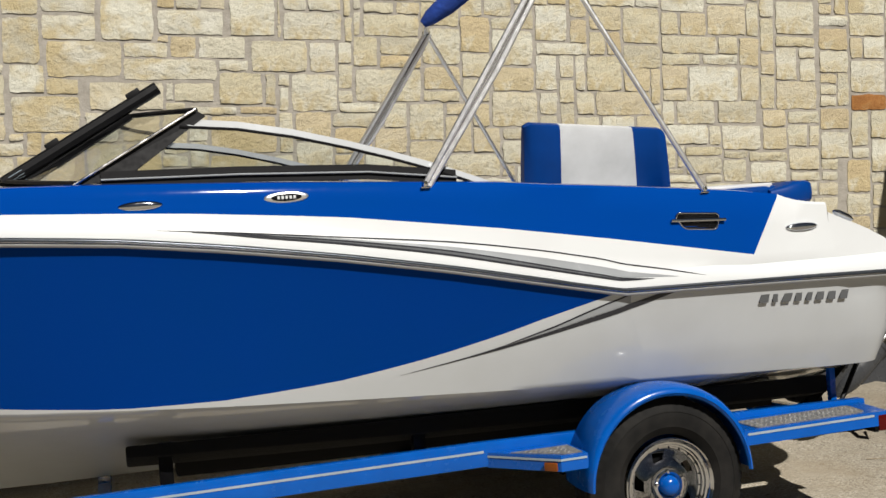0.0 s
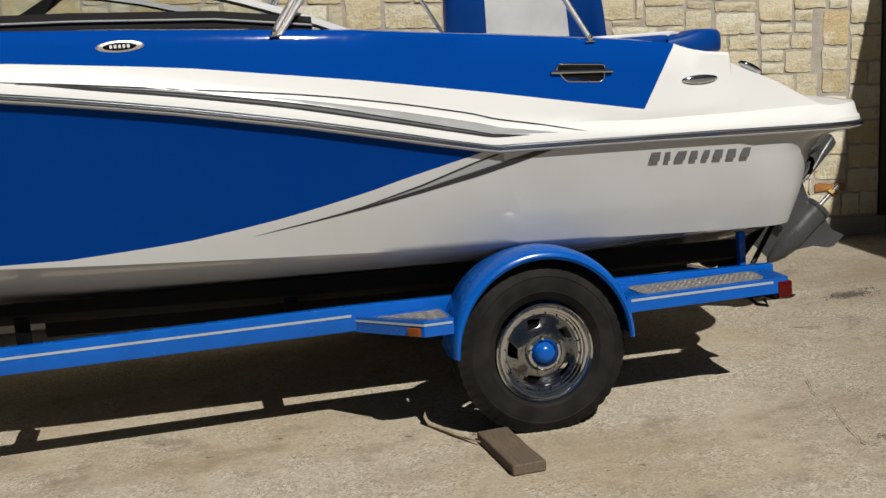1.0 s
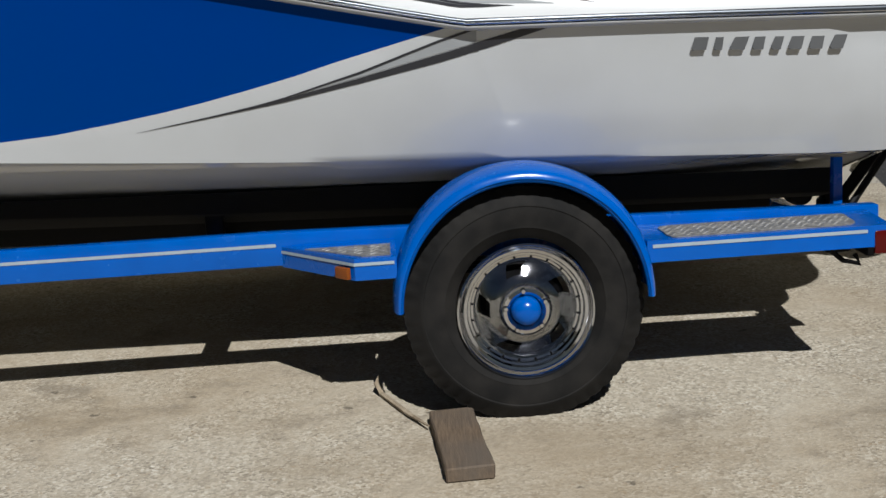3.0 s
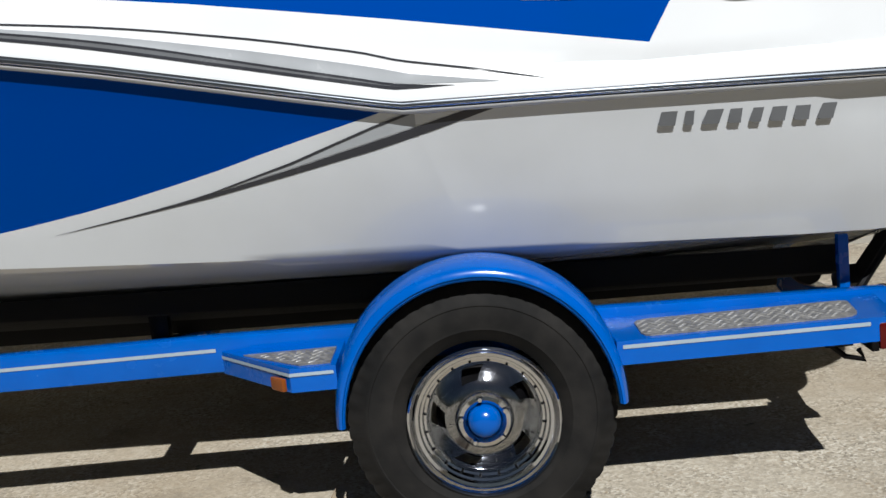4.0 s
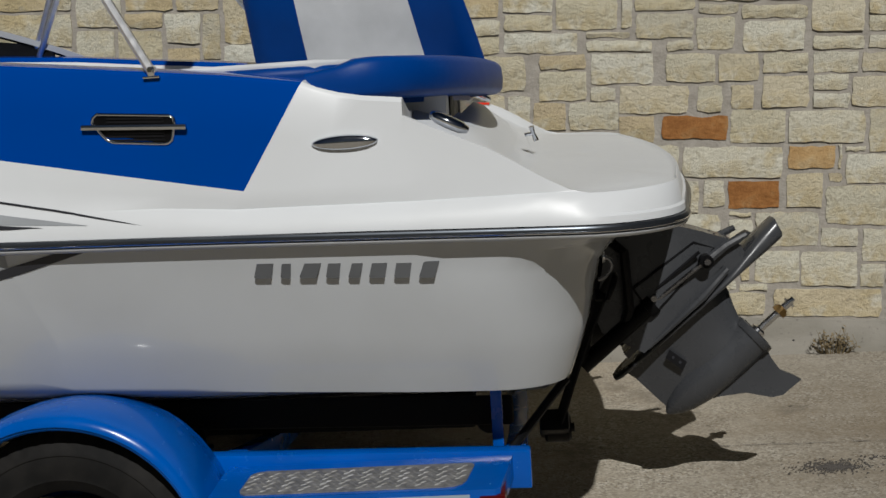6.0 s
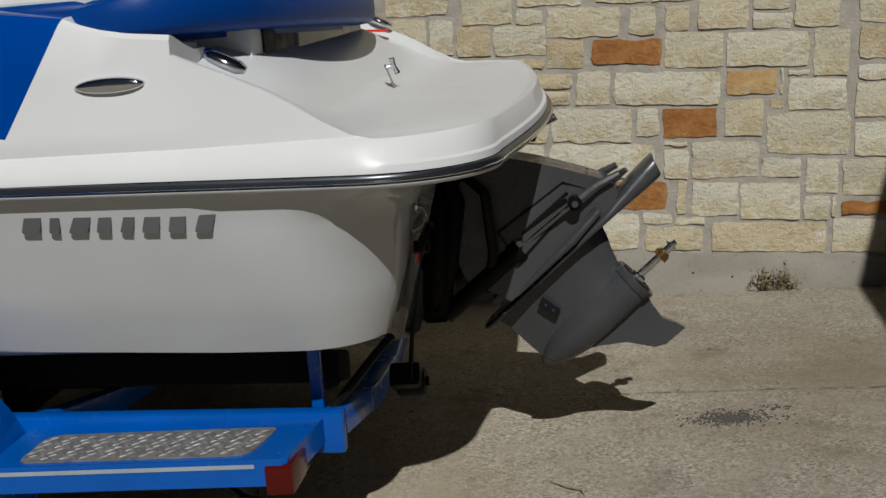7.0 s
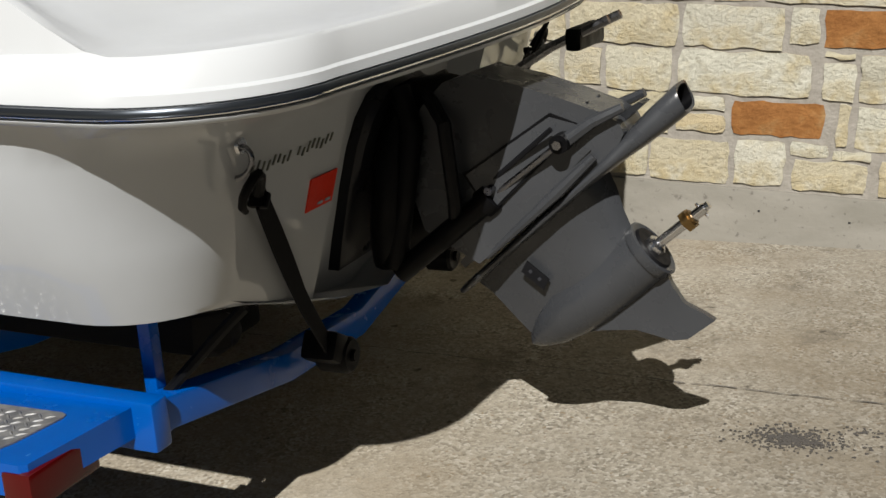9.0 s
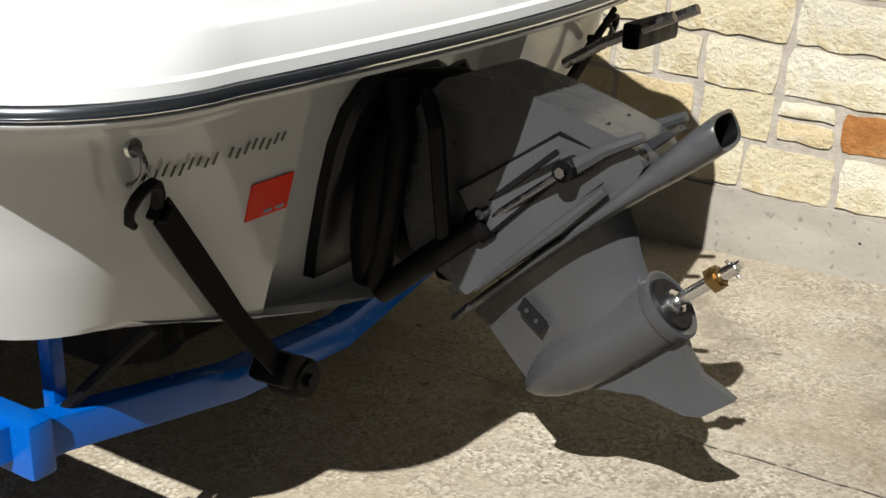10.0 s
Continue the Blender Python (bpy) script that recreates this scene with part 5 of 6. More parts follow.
    part("latch_label", turned(box(-0.03, 0.03, -0.002, 0.002, -0.009, 0.009), Matrix.Translation(p.lerp(q, 0.08) + Vector((0, -0.022, 0))) @ Matrix.Rotation(radians(-29), 4, "Y")), STRIPE, leaf)


# ---------------------------------------------------------------- folding top
def build_bimini(boat):
    main = None
    off = Vector((0.022, 0, -0.012))
    for foot, joint, rear, inward in ((Vector((-0.895, 0.055, 1.615)), Vector((-0.255, 0.14, 2.535)), Vector((0.312, 0.062, 1.508)), 1),
                                      (Vector((-0.895, 2.165, 1.615)), Vector((-0.359, 1.72, 2.476)), Vector((0.312, 2.158, 1.508)), -1)):
        post = [foot, foot.lerp(joint, 0.5), joint.lerp(foot, 0.03), joint]
        tube_ = part("folding_top" if main is None else "front_post", tube(post, 0.0125, 10), ANODISED, main or boat, "" if main else "folded sun top on stainless tube frame")
        main = main or tube_
        second = [p + off * (0.4 + 1.0 * f) * 1.6 + Vector((0, 0.012 * inward, 0)) for p, f in zip(post, (0.1, 0.6, 0.2, 0.15))]
        part("second_bow", tube(second, 0.0125, 10), ANODISED, main)
        track = strip_solid([p + Vector((0.006, 0.004 * inward, 0)) for p in post], [p + Vector((-0.006, 0.004 * inward, 0)) for p in second], 0.006)
        part("slide_track", track, GREY_PLASTIC, main, "grey track between the tubes")
        part("rear_stay", tube([rear, rear.lerp(joint, 0.5), joint], 0.0115, 10), ANODISED, main)
        for c in (foot, rear):
            part("mount", join(box(c.x - 0.020, c.x + 0.020, c.y - 0.012, c.y + 0.012, c.z - 0.014, c.z - 0.008, 0.002), box(c.x - 0.009, c.x + 0.009, c.y - 0.011, c.y + 0.011, c.z - 0.010, c.z + 0.014, 0.004),
                               tube([c + Vector((0.0, -0.019, 0.006)), c + Vector((0.0, 0.019, 0.006))], 0.006, 8)), CHROME, main, "stainless deck hinge")
        part("knuckle", tube([joint + Vector((0, -0.02, 0)), joint + Vector((0, 0.02, 0))], 0.017, 12), BLACK_PAINT, main, "black plastic pivot")
    joint, far = Vector((-0.255, 0.14, 2.535)), Vector((-0.359, 1.72, 2.476))
    # boot: the rolled canvas from one joint over the top to the other
    part("bow", tube([joint, joint.lerp(Vector((0.02, 0.5, 2.78)), 0.5), Vector((0.02, 0.5, 2.78))], 0.0125, 10), ANODISED, main)
    part("bow", tube([far, far.lerp(Vector((-0.41, 1.50, 2.52)), 0.5), Vector((-0.41, 1.50, 2.52))], 0.019, 10), STEEL, main)
    run = [Vector(p) for p in ((-0.435, 1.50, 2.485), (-0.395, 1.49, 2.515), (-0.31, 1.47, 2.575), (-0.18, 1.42, 2.675), (0.0, 1.30, 2.80), (0.08, YC, 2.86), (0.08, 0.8, 2.86), (0.02, 0.5, 2.80))]
    bm = tube(run, [0.022, 0.042, 0.055, 0.062, 0.065, 0.065, 0.06, 0.03], 14)
    for v in bm.verts:
        v.co += Vector((1, 1, 1)) * 0.010 * noise.noise(v.co * 9)
    part("boot", bm, CANVAS, main, "dark blue canvas storage boot")


# ---------------------------------------------------------------- upholstery
def cushion(outline_xy, z0, z1, round_=0.03, seg=4, crown=0.012):
    """A padded slab over a plan outline, with rounded edges and a crowned top."""
    n = 40
    ring = loop_points([(x, y, 0) for x, y in outline_xy], n)
    mid = sum(ring, Vector()) / n
    rows = [[Vector((mid.x, mid.y, z0))] * n, [Vector((p.x, p.y, z0)) + (mid - p).normalized() * round_ * 0.6 for p in ring]]
    for k in range(seg + 1):
        a = math.pi / 2 * k / seg
        rows.append([Vector((p.x, p.y, 0)) + (mid - p).normalized() * round_ * (1 - math.cos(a)) + Vector((0, 0, z1 - round_ + round_ * math.sin(a))) for p in ring])
    for f in (0.35, 0.7):
        rows.append([Vector((p.x, p.y, z1 + crown * f)).lerp(Vector((mid.x, mid.y, z1 + crown)), f) for p in ring])
    rows.append([Vector((mid.x, mid.y, z1 + crown))] * n)
    return welded(grid(rows, closed=True), 1e-4)


def build_seats(boat):
    pad = part("sun_pad", cushion([(0.28, 0.13), (0.70, 0.13), (0.98, 0.45), (1.02, YC), (0.98, 2 * YC - 0.45), (0.70, 2 * YC - 0.13), (0.28, 2 * YC - 0.13)], 1.40, 1.503, 0.022), VINYL_BLUE, boat, "blue and white vinyl sun pad", 60)
    part("pad_panel", cushion([(0.33, 0.15), (0.70, 0.15), (0.90, 0.5), (0.93, YC), (0.90, 2 * YC - 0.5), (0.70, 2 * YC - 0.15), (0.33, 2 * YC - 0.15)], 1.48, 1.516, 0.010), VINYL_WHITE, pad, "white vinyl panel", 60)
    # bolster round the after end
    run = []
    for k in range(33):
        a = math.pi * k / 32
        run.append(Vector((0.66 + 0.385 * math.sin(a) ** 0.75, YC - (YC - 0.145) * math.cos(a), 0)))
    rows = []
    for i, p in enumerate(run):
        t = (run[min(32, i + 1)] - run[max(0, i - 1)]).normalized()
        out = Vector((t.y, -t.x, 0))
        f = soft_step(min(i, 32 - i) / 2.5)
        w, zt, zb = 0.035 + 0.035 * f, 1.484 + 0.032 * f, 1.412
        sec = []
        for k in range(16):
            q = 2 * math.pi * k / 16
            c, s = math.cos(q), math.sin(q)
            c, s = math.copysign(abs(c) ** 0.5, c), math.copysign(abs(s) ** 0.5, s)
            sec.append(p + out * w * c + Vector((0, 0, (zt + zb) / 2 + (zt - zb) / 2 * s)))
        rows.append(sec)
    part("bolster", capped(grid(rows, closed=True)), VINYL_BLUE, pad, "rounded blue vinyl bolster", 60)
    # lounge backrest, leaning outwards over the far side
    rest = [(0.145, 1.70, 1.965), (0.95, 1.62, 1.88), (1.055, 1.80, 1.50), (0.165, 1.86, 1.50)]

    def panel(u0, u1, mat, label, parent, name):
        tl, tr, br, bl = (Vector(p) for p in rest)
        rows = []
        nx = 6
        for i in range(nx + 1):
            u = u0 + (u1 - u0) * i / nx
            t, b = tl.lerp(tr, u), bl.lerp(br, u)
            rim = 0.018 if (i == 0 and u0 == 0) or (i == nx and u1 == 1) else 0.0
            row = []
            for f, y in ((0.0, 0.0), (0.03, -0.038), (0.10, -0.048), (0.5, -0.052), (0.9, -0.048), (1.0, -0.044)):
                row.append(t.lerp(b, f) + Vector((0, y + rim * 1.4, -rim * (1 if f < 0.2 else 0))))
            for f, y in ((1.0, 0.05), (0.5, 0.05), (0.06, 0.045), (0.0, 0.02)):
                row.append(t.lerp(b, f) + Vector((0, y - rim, -rim * (1 if f < 0.2 else 0))))
            rows.append(row)
        return part(name, capped(grid(rows, closed=True)), mat, parent, label, 50)

    back = panel(0.0, 0.24, VINYL_BLUE, "blue and white vinyl backrest", boat, "backrest")
    panel(0.24, 0.752, VINYL_WHITE, "white vinyl middle panel", back, "back_panel")
    panel(0.752, 1.0, VINYL_BLUE, "", back, "back_side")
    # helm and companion seats, just showing over the gunwale
    for y in (0.55, 2 * YC - 0.55):
        seat = part("cockpit_seat", cushion([(-1.15, y - 0.25), (-0.7, y - 0.25), (-0.7, y + 0.25), (-1.15, y + 0.25)], 1.2, 1.42, 0.05), VINYL_BLUE, boat, "blue cockpit seat", 60)
        part("seat_back", cushion([(-0.78, y - 0.24), (-0.66, y - 0.24), (-0.66, y + 0.24), (-0.78, y + 0.24)], 1.38, 1.60, 0.04), VINYL_WHITE, seat, "white seat back", 60)


# ---------------------------------------------------------------- stern drive
ANCHOR, ALONG, DOWN = Vector((1.45, YC, 0.49)), Vector((0.750, 0, 0.661)), Vector((0.661, 0, -0.750))


def drive(a, n, y=0.0):
    """A place on the tilted drive: along its plate, below it, and sideways."""
    return ANCHOR + ALONG * a + DOWN * n + Vector((0, y, 0))


def drive_slab(outline_an, half, bevel, segments=3, taper=None):
    """A flat outline in the drive's own plane made solid; taper(a, n) narrows it."""
    bm = bmesh.new()
    sides = []
    for s in (-1, 1):
        sides.append([bm.verts.new(drive(a, n, s * half * (taper(a, n) if taper else 1))) for a, n in outline_an])
    bm.faces.new(sides[0])
    bm.faces.new(sides[1][::-1])
    for i in range(len(outline_an)):
        j = (i + 1) % len(outline_an)
        bm.faces.new([sides[0][i], sides[0][j], sides[1][j], sides[1][i]])
    return bevelled(bm, bevel, segments, 25)


def drive_loft(stations, seg=28):
    """Ovals along the drive: (a, n centre, half height, half width)."""
    rows = []
    for a, n, h, w in stations:
        rows.append([drive(a, n + h * math.sin(q), w * math.cos(q)) for q in (2 * math.pi * k / seg for k in range(seg))])
    return capped(grid(rows, closed=True))


def build_drive(boat):
    # transom shield, its shade in the paint, and gimbal in black, with the bellows
    half_arch = [(0.165, 0.545), (0.180, 0.62), (0.198, 0.76), (0.198, 0.85), (0.182, 0.915), (0.142, 0.962), (0.08, 0.985), (0.0, 0.990)]
    arch = [(YC - d, z) for d, z in half_arch] + [(YC + d, z) for d, z in half_arch[-2::-1]]
    bm = bmesh.new()
    back = [bm.verts.new((transom_x(z) - 0.10, y, z)) for y, z in arch]
    rim = [bm.verts.new((transom_x(z) - 0.055, y, z)) for y, z in arch]
    face = [bm.verts.new((transom_x(z) - 0.043, YC + (y - YC) * 0.93, 0.74 + (z - 0.74) * 0.95)) for y, z in arch]
    bm.faces.new(face)
    for near_, far_ in ((back, rim), (rim, face)):
        for i in range(len(arch)):
            j = (i + 1) % len(arch)
            bm.faces.new([near_[i], near_[j], far_[j], far_[i]])
    drive_top = part("stern_drive", bm, SHADED_GRAPHITE, boat, "raised grey stern drive with trim cylinders", 40)
    hoop = [(1.30, YC + 0.15 * math.cos(a), 0.70 + 0.24 * math.sin(a)) for a in np.linspace(-0.6, math.pi + 0.6, 21)]
    part("gimbal", join(tube([(x + 0.03 * (z - 0.7) / 0.24, y, z) for x, y, z in hoop], 0.038, 12),
                        tube([(1.26, YC + 0.05, 0.62), (1.40, YC + 0.04, 0.68), (1.60, YC, 0.78)], 0.085, 20),
                        tube([(1.28, YC, 0.90), (1.40, YC, 0.92), (1.50, YC, 0.90)], 0.07, 18)), BLACK_PAINT, drive_top, "black gimbal ring and bellows", 40)
    pair("gimbal_arm", (tube([(1.335, YC - 0.11, 0.97), (1.37, YC - 0.135, 0.88), (1.34, YC - 0.145, 0.70), (1.30, YC - 0.135, 0.56)], [0.025, 0.028, 0.025, 0.034], 10)), BLACK_PAINT, drive_top, smooth=50)
    part("hose", tube([(1.40, YC - 0.10, 0.95), (1.46, YC - 0.16, 0.90), (1.47, YC - 0.15, 0.72), (1.44, YC - 0.08, 0.60)], 0.016, 8), TRIM, drive_top)
    # upper gear housing
    upper = [(0.10, -0.02), (0.05, -0.16), (0.09, -0.26), (0.155, -0.332), (0.235, -0.372), (0.315, -0.378), (0.375, -0.350), (0.442, -0.255), (0.50, -0.160), (0.542, -0.085), (0.552, -0.05), (0.545, -0.025), (0.50, -0.004)]

    def taper(a, n):
        return 0.62 + 0.38 * min(1, max(0, (0.60 - a) / 0.35)) * (0.6 + 0.4 * min(1, max(0, (n + 0.36) / 0.2)))

    house = part("upper_housing", drive_slab(upper, 0.125, 0.030, 4, taper), DRIVE_GREY, drive_top, "satin grey upper gear housing", 45)
    for name, inset, half, mat in (("panel_groove", 0.0, 0.1262, BLACK_PAINT), ("side_panel", 0.006, 0.1280, DRIVE_GREY)):
        panel = [(0.20 + inset, -0.085 - inset), (0.215 + inset, -0.195 + inset), (0.455 - inset, -0.165 + inset), (0.49 - inset, -0.10 - inset)]
        part(name, drive_slab(panel, half, 0.003, 1, taper), mat, house)
    for a, n in ((0.425, -0.255), (0.505, -0.125)):
        pair("cap_screw", (tube([drive(a, n + 0.01, -0.045), drive(a + 0.008, n - 0.008, -0.045)], 0.010, 10)), DARK_STEEL, house)
    # bead added along the edge to give the chamfer its bright line
    edge = [(0.315, -0.376), (0.375, -0.348), (0.442, -0.254), (0.50, -0.159), (0.542, -0.086)]
    pair("edge_bead", tube([drive(a, n + 0.010, -0.112 * taper(a, n)) for a, n in edge], 0.005, 8), DRIVE_GREY, house, smooth=60)
    # anti-ventilation plate with the hollow exhaust tail
    def oval(a, w, t, lift=0.0):
        ring = []
        for k in range(20):
            q = 2 * math.pi * k / 20
            c, s = math.cos(q), math.sin(q)
            ring.append(drive(a + lift * s, t * math.copysign(abs(s) ** 0.7, s), w * math.copysign(abs(c) ** 0.55, c)))
        return ring

    rows = [oval(*v) for v in ((-0.035, 0.035, 0.008), (-0.01, 0.06, 0.010), (0.10, 0.085, 0.011), (0.28, 0.112, 0.012), (0.42, 0.118, 0.014), (0.50, 0.105, 0.020), (0.56, 0.086, 0.027), (0.61, 0.074, 0.031),
                               (0.668, 0.064, 0.033, -0.012), (0.676, 0.060, 0.031, -0.012))]
    bm = grid(rows, closed=True)
    tail, deep = oval(0.674, 0.053, 0.025, -0.012), oval(0.56, 0.04, 0.016)
    lip = grid([rows[-1], tail], closed=True)
    plate = part("cavitation_plate", join(bm, lip), DRIVE_GREY, drive_top, "broad grey anti-ventilation plate with hollow tail", 40)
    hollow = grid([tail, deep], closed=True)
    hollow.faces.new([v for v in hollow.verts][20:])
    part("exhaust_hollow", hollow, BLACK_PAINT, plate)
    pair("side_rib", (tube([drive(0.12, -0.02, -0.115), drive(0.36, -0.024, -0.128), drive(0.47, -0.03, -0.11)], [0.006, 0.014, 0.010], 8)), DRIVE_GREY, plate)
    part("splash_rib", drive_slab([(0.05, -0.055), (0.46, -0.06), (0.47, -0.045), (0.05, -0.035)], 0.098, 0.006, 2), DRIVE_GREY, plate)
    # leg, gear case and skeg
    leg_rows = []
    for n, a0, a1, w in ((0.0, 0.0, 0.44, 0.058), (0.05, 0.012, 0.425, 0.054), (0.10, 0.014, 0.402, 0.049), (0.15, 0.016, 0.385, 0.05), (0.20, 0.02, 0.375, 0.05)):
        row = []
        for k in range(24):
            q = 2 * math.pi * k / 24
            c, s = math.cos(q), math.sin(q)
            f = (1 + c) / 2
            thick = w * (math.sin(math.pi * min(1, max(0, 1 - f)) ** 0.62)) if 0 < f < 1 else 0.0
            row.append(drive(a0 + (a1 - a0) * f, n, math.copysign(thick, s) if abs(s) > 1e-6 else 0.0))
        leg_rows.append(row)
    leg = part("leg", capped(grid(leg_rows, closed=True)), DRIVE_GREY, drive_top, "satin grey lower leg and gear case", 50)
    part("gear_case", drive_loft([(0.004, 0.205, 0.004, 0.004), (0.016, 0.205, 0.018, 0.013), (0.040, 0.205, 0.033, 0.026), (0.080, 0.205, 0.051, 0.044), (0.14, 0.203, 0.066, 0.061), (0.22, 0.207, 0.069, 0.065), (0.30, 0.208, 0.069, 0.066), (0.388, 0.209, 0.067, 0.066)]), DRIVE_GREY, leg, smooth=50)
    part("gear_case_lip", drive_loft([(0.372, 0.209, 0.0705, 0.0695), (0.376, 0.209, 0.072, 0.071), (0.394, 0.209, 0.072, 0.071), (0.397, 0.209, 0.066, 0.065), (0.392, 0.209, 0.055, 0.054)]), DRIVE_GREY, leg, smooth=40)
    part("seal", drive_loft([(0.390, 0.209, 0.056, 0.055), (0.399, 0.209, 0.052, 0.051)]), TRIM, leg)
    skeg = [(0.105, 0.245), (0.17, 0.283), (0.235, 0.33), (0.285, 0.40), (0.315, 0.418), (0.393, 0.421), (0.385, 0.395), (0.365, 0.35), (0.372, 0.30), (0.385, 0.262)]
    part("skeg", drive_slab(skeg, 0.010, 0.004, 2, lambda a, n: 1.25 - 1.6 * max(0, n - 0.27)), DRIVE_GREY, leg, "pointed grey skeg", 40)
    intake = pair("water_intake", (turned(drive_slab([(0.132, 0.056), (0.160, 0.046), (0.172, 0.112), (0.144, 0.122)], 0.003, 0.002, 1), Matrix.Translation((0, -0.051, 0)))), TRIM, leg, "black water intake grille")
    for n in (0.07, 0.097):
        pair("intake_hole", (tube([drive(0.138 + n * 0.18, n, -0.053), drive(0.138 + n * 0.18, n, -0.0565)], 0.005, 8)), GREY_DECAL, intake)
    # bare propeller shaft with its nut and split end
    shaft = part("propeller_shaft", join(drive_loft([(0.395, 0.209, 0.026, 0.026), (0.408, 0.209, 0.024, 0.024), (0.414, 0.209, 0.017, 0.017)], 20), tube([drive(0.41, 0.2095), drive(0.545, 0.2115)], 0.0125, 12)), STEEL, drive_top, "bare steel propeller shaft", 40)
    part("nut", join(tube([drive(0.488, 0.2105), drive(0.506, 0.2105)], 0.026, 6), tube([drive(0.502, 0.2105), drive(0.512, 0.2105)], 0.018, 12)), BRASS, shaft, "brass propeller nut", 20)
    part("split_pin", join(tube([drive(0.535, 0.192), drive(0.537, 0.230)], 0.004, 6), tube([drive(0.538, 0.2115), drive(0.556, 0.2115)], 0.009, 8)), STEEL, shaft)
    # trim cylinders on both sides
    foot, mid, tip = Vector((1.315, YC - 0.135, 0.540)), Vector((1.548, YC - 0.115, 0.728)), Vector((1.715, YC - 0.125, 0.855))
    cyl = pair("trim_cylinder", (join(tube([foot, mid], 0.027, 14), tube([mid - (mid - foot) * 0.10, mid], 0.034, 14))), BLACK_PAINT, drive_top, "black hydraulic trim cylinder", 40)
    pair("rod", (tube([mid, tip], 0.0075, 10)), DARK_STEEL, cyl)
    pair("rod_eye", (tube([tip + Vector((0, -0.022, 0)), tip + Vector((0, 0.03, 0))], 0.021, 14)), BLACK_PAINT, cyl, smooth=40)
    pair("end_nut", (tube([tip + Vector((0, -0.034, 0)), tip + Vector((0, -0.02, 0))], 0.0105, 6)), DARK_STEEL, cyl, smooth=40)
    end = Vector((1.845, YC - 0.100, 0.928))
    pair("anchor_arm", tube([tip + Vector((-0.01, 0.004, -0.01)), tip.lerp(end, 0.5) + Vector((0, 0.004, 0.006)), end], [0.017, 0.014, 0.010], 8), DRIVE_GREY, drive_top, "grey clevis arm")
    pair("line_fitting", (tube([mid + Vector((0.0, -0.03, 0.018)), mid + Vector((0.005, 0.02, 0.022))], 0.010, 10)), DARK_STEEL, cyl)
    pair("hose", (tube([mid + Vector((0, 0, 0.035)), tip + Vector((-0.02, -0.004, 0.03))], 0.006, 6)), TRIM, cyl)
    part("pivot_bar", tube([tip + Vector((0, -0.02, 0)), Vector((tip.x, 2 * YC - tip.y + 0.02, tip.z))], 0.014, 10), STEEL, drive_top)
    pair("anode", (drive_slab([(0.50, -0.075), (0.60, -0.055), (0.605, -0.045), (0.50, -0.045)], 0.03, 0.004, 1)), DRIVE_GREY, drive_top)


def on_transom(y, z, out=0.0):
    return Vector((transom_x(z) + out, y, z))


def transom_box(y0, y1, z0, z1, out):
    bm = box(0, 1, y0, y1, z0, z1)
    for v in bm.verts:
        v.co.x = transom_x(v.co.z) + 0.004 + (out if v.co.x > 0.5 else -0.003)
    return bm


def build_transom(boat):
    eye_pts = [on_transom(0.305, 0.950 + 0.028 * math.cos(a), 0.004 + 0.026 * math.sin(a)) for a in np.linspace(0, math.pi, 11)]
    eye = pair("stern_eye", tube(eye_pts, 0.0055, 8), DARK_STEEL, boat, "chrome stern eye on the transom", 60)
    pair("flange", spun([(0, 0.006), (0.014, 0.006), (0.016, 0)], on_transom(0.305, 0.980), "x", 16), STEEL, eye)
    label = part("label", transom_box(0.596, 0.706, 0.782, 0.851, 0.0015), RED_LABEL, boat, "bright red blank label on the transom")
    for y in (0.640, 0.672):
        part("print_bar", transom_box(y, y + 0.022, 0.788, 0.794, 0.0024), STRIPE, label)
    rng = random.Random(3)
    for k in range(17):
        y = 0.358 + k * 0.0185
        if k != 8:
            z = 0.925 + 0.004 * math.sin(k * 1.7)
            bm = transom_box(y, y + 0.0024, z - 0.009, z + 0.009 + rng.uniform(-0.003, 0.003), 0.0008)
            for v in bm.verts:
                v.co.y += 0.35 * (v.co.z - z)
            part("ink_bar", bm, INK, boat, "faded handwritten mark")
    # drop-down ladder stowed under the far side of the platform
    y = 2 * YC - 0.62
    lad = part("swim_ladder", tube([(1.40, y, 0.925), (1.50, y, 0.985), (1.66, y, 1.055)], 0.013, 8), DARK_STEEL, boat, "folded steel swim ladder under the platform")
    part("ladder_rail", tube([(1.38, y + 0.2, 0.94), (1.50, y + 0.2, 0.99), (1.64, y + 0.2, 1.05)], 0.013, 8), DARK_STEEL, lad)
    part("ladder_step", box(1.545, 1.59, y - 0.02, y + 0.22, 0.975, 1.035, 0.012), BLACK_PAINT, lad)
    part("lanyard", tube([(1.42, y + 0.22, 1.03), (1.425, y + 0.14, 0.99), (1.42, y - 0.03, 0.89)], 0.008, 6), WEBBING, lad)


build_windshield(boat)
rolled = False
build_bimini(boat)
build_seats(boat)
build_drive(boat)
build_transom(boat)

# ---------------------------------------------------------------- yard: small things on the ground
def on_ground(x, y):
    return Vector((x, y, ground_z(x, y)))


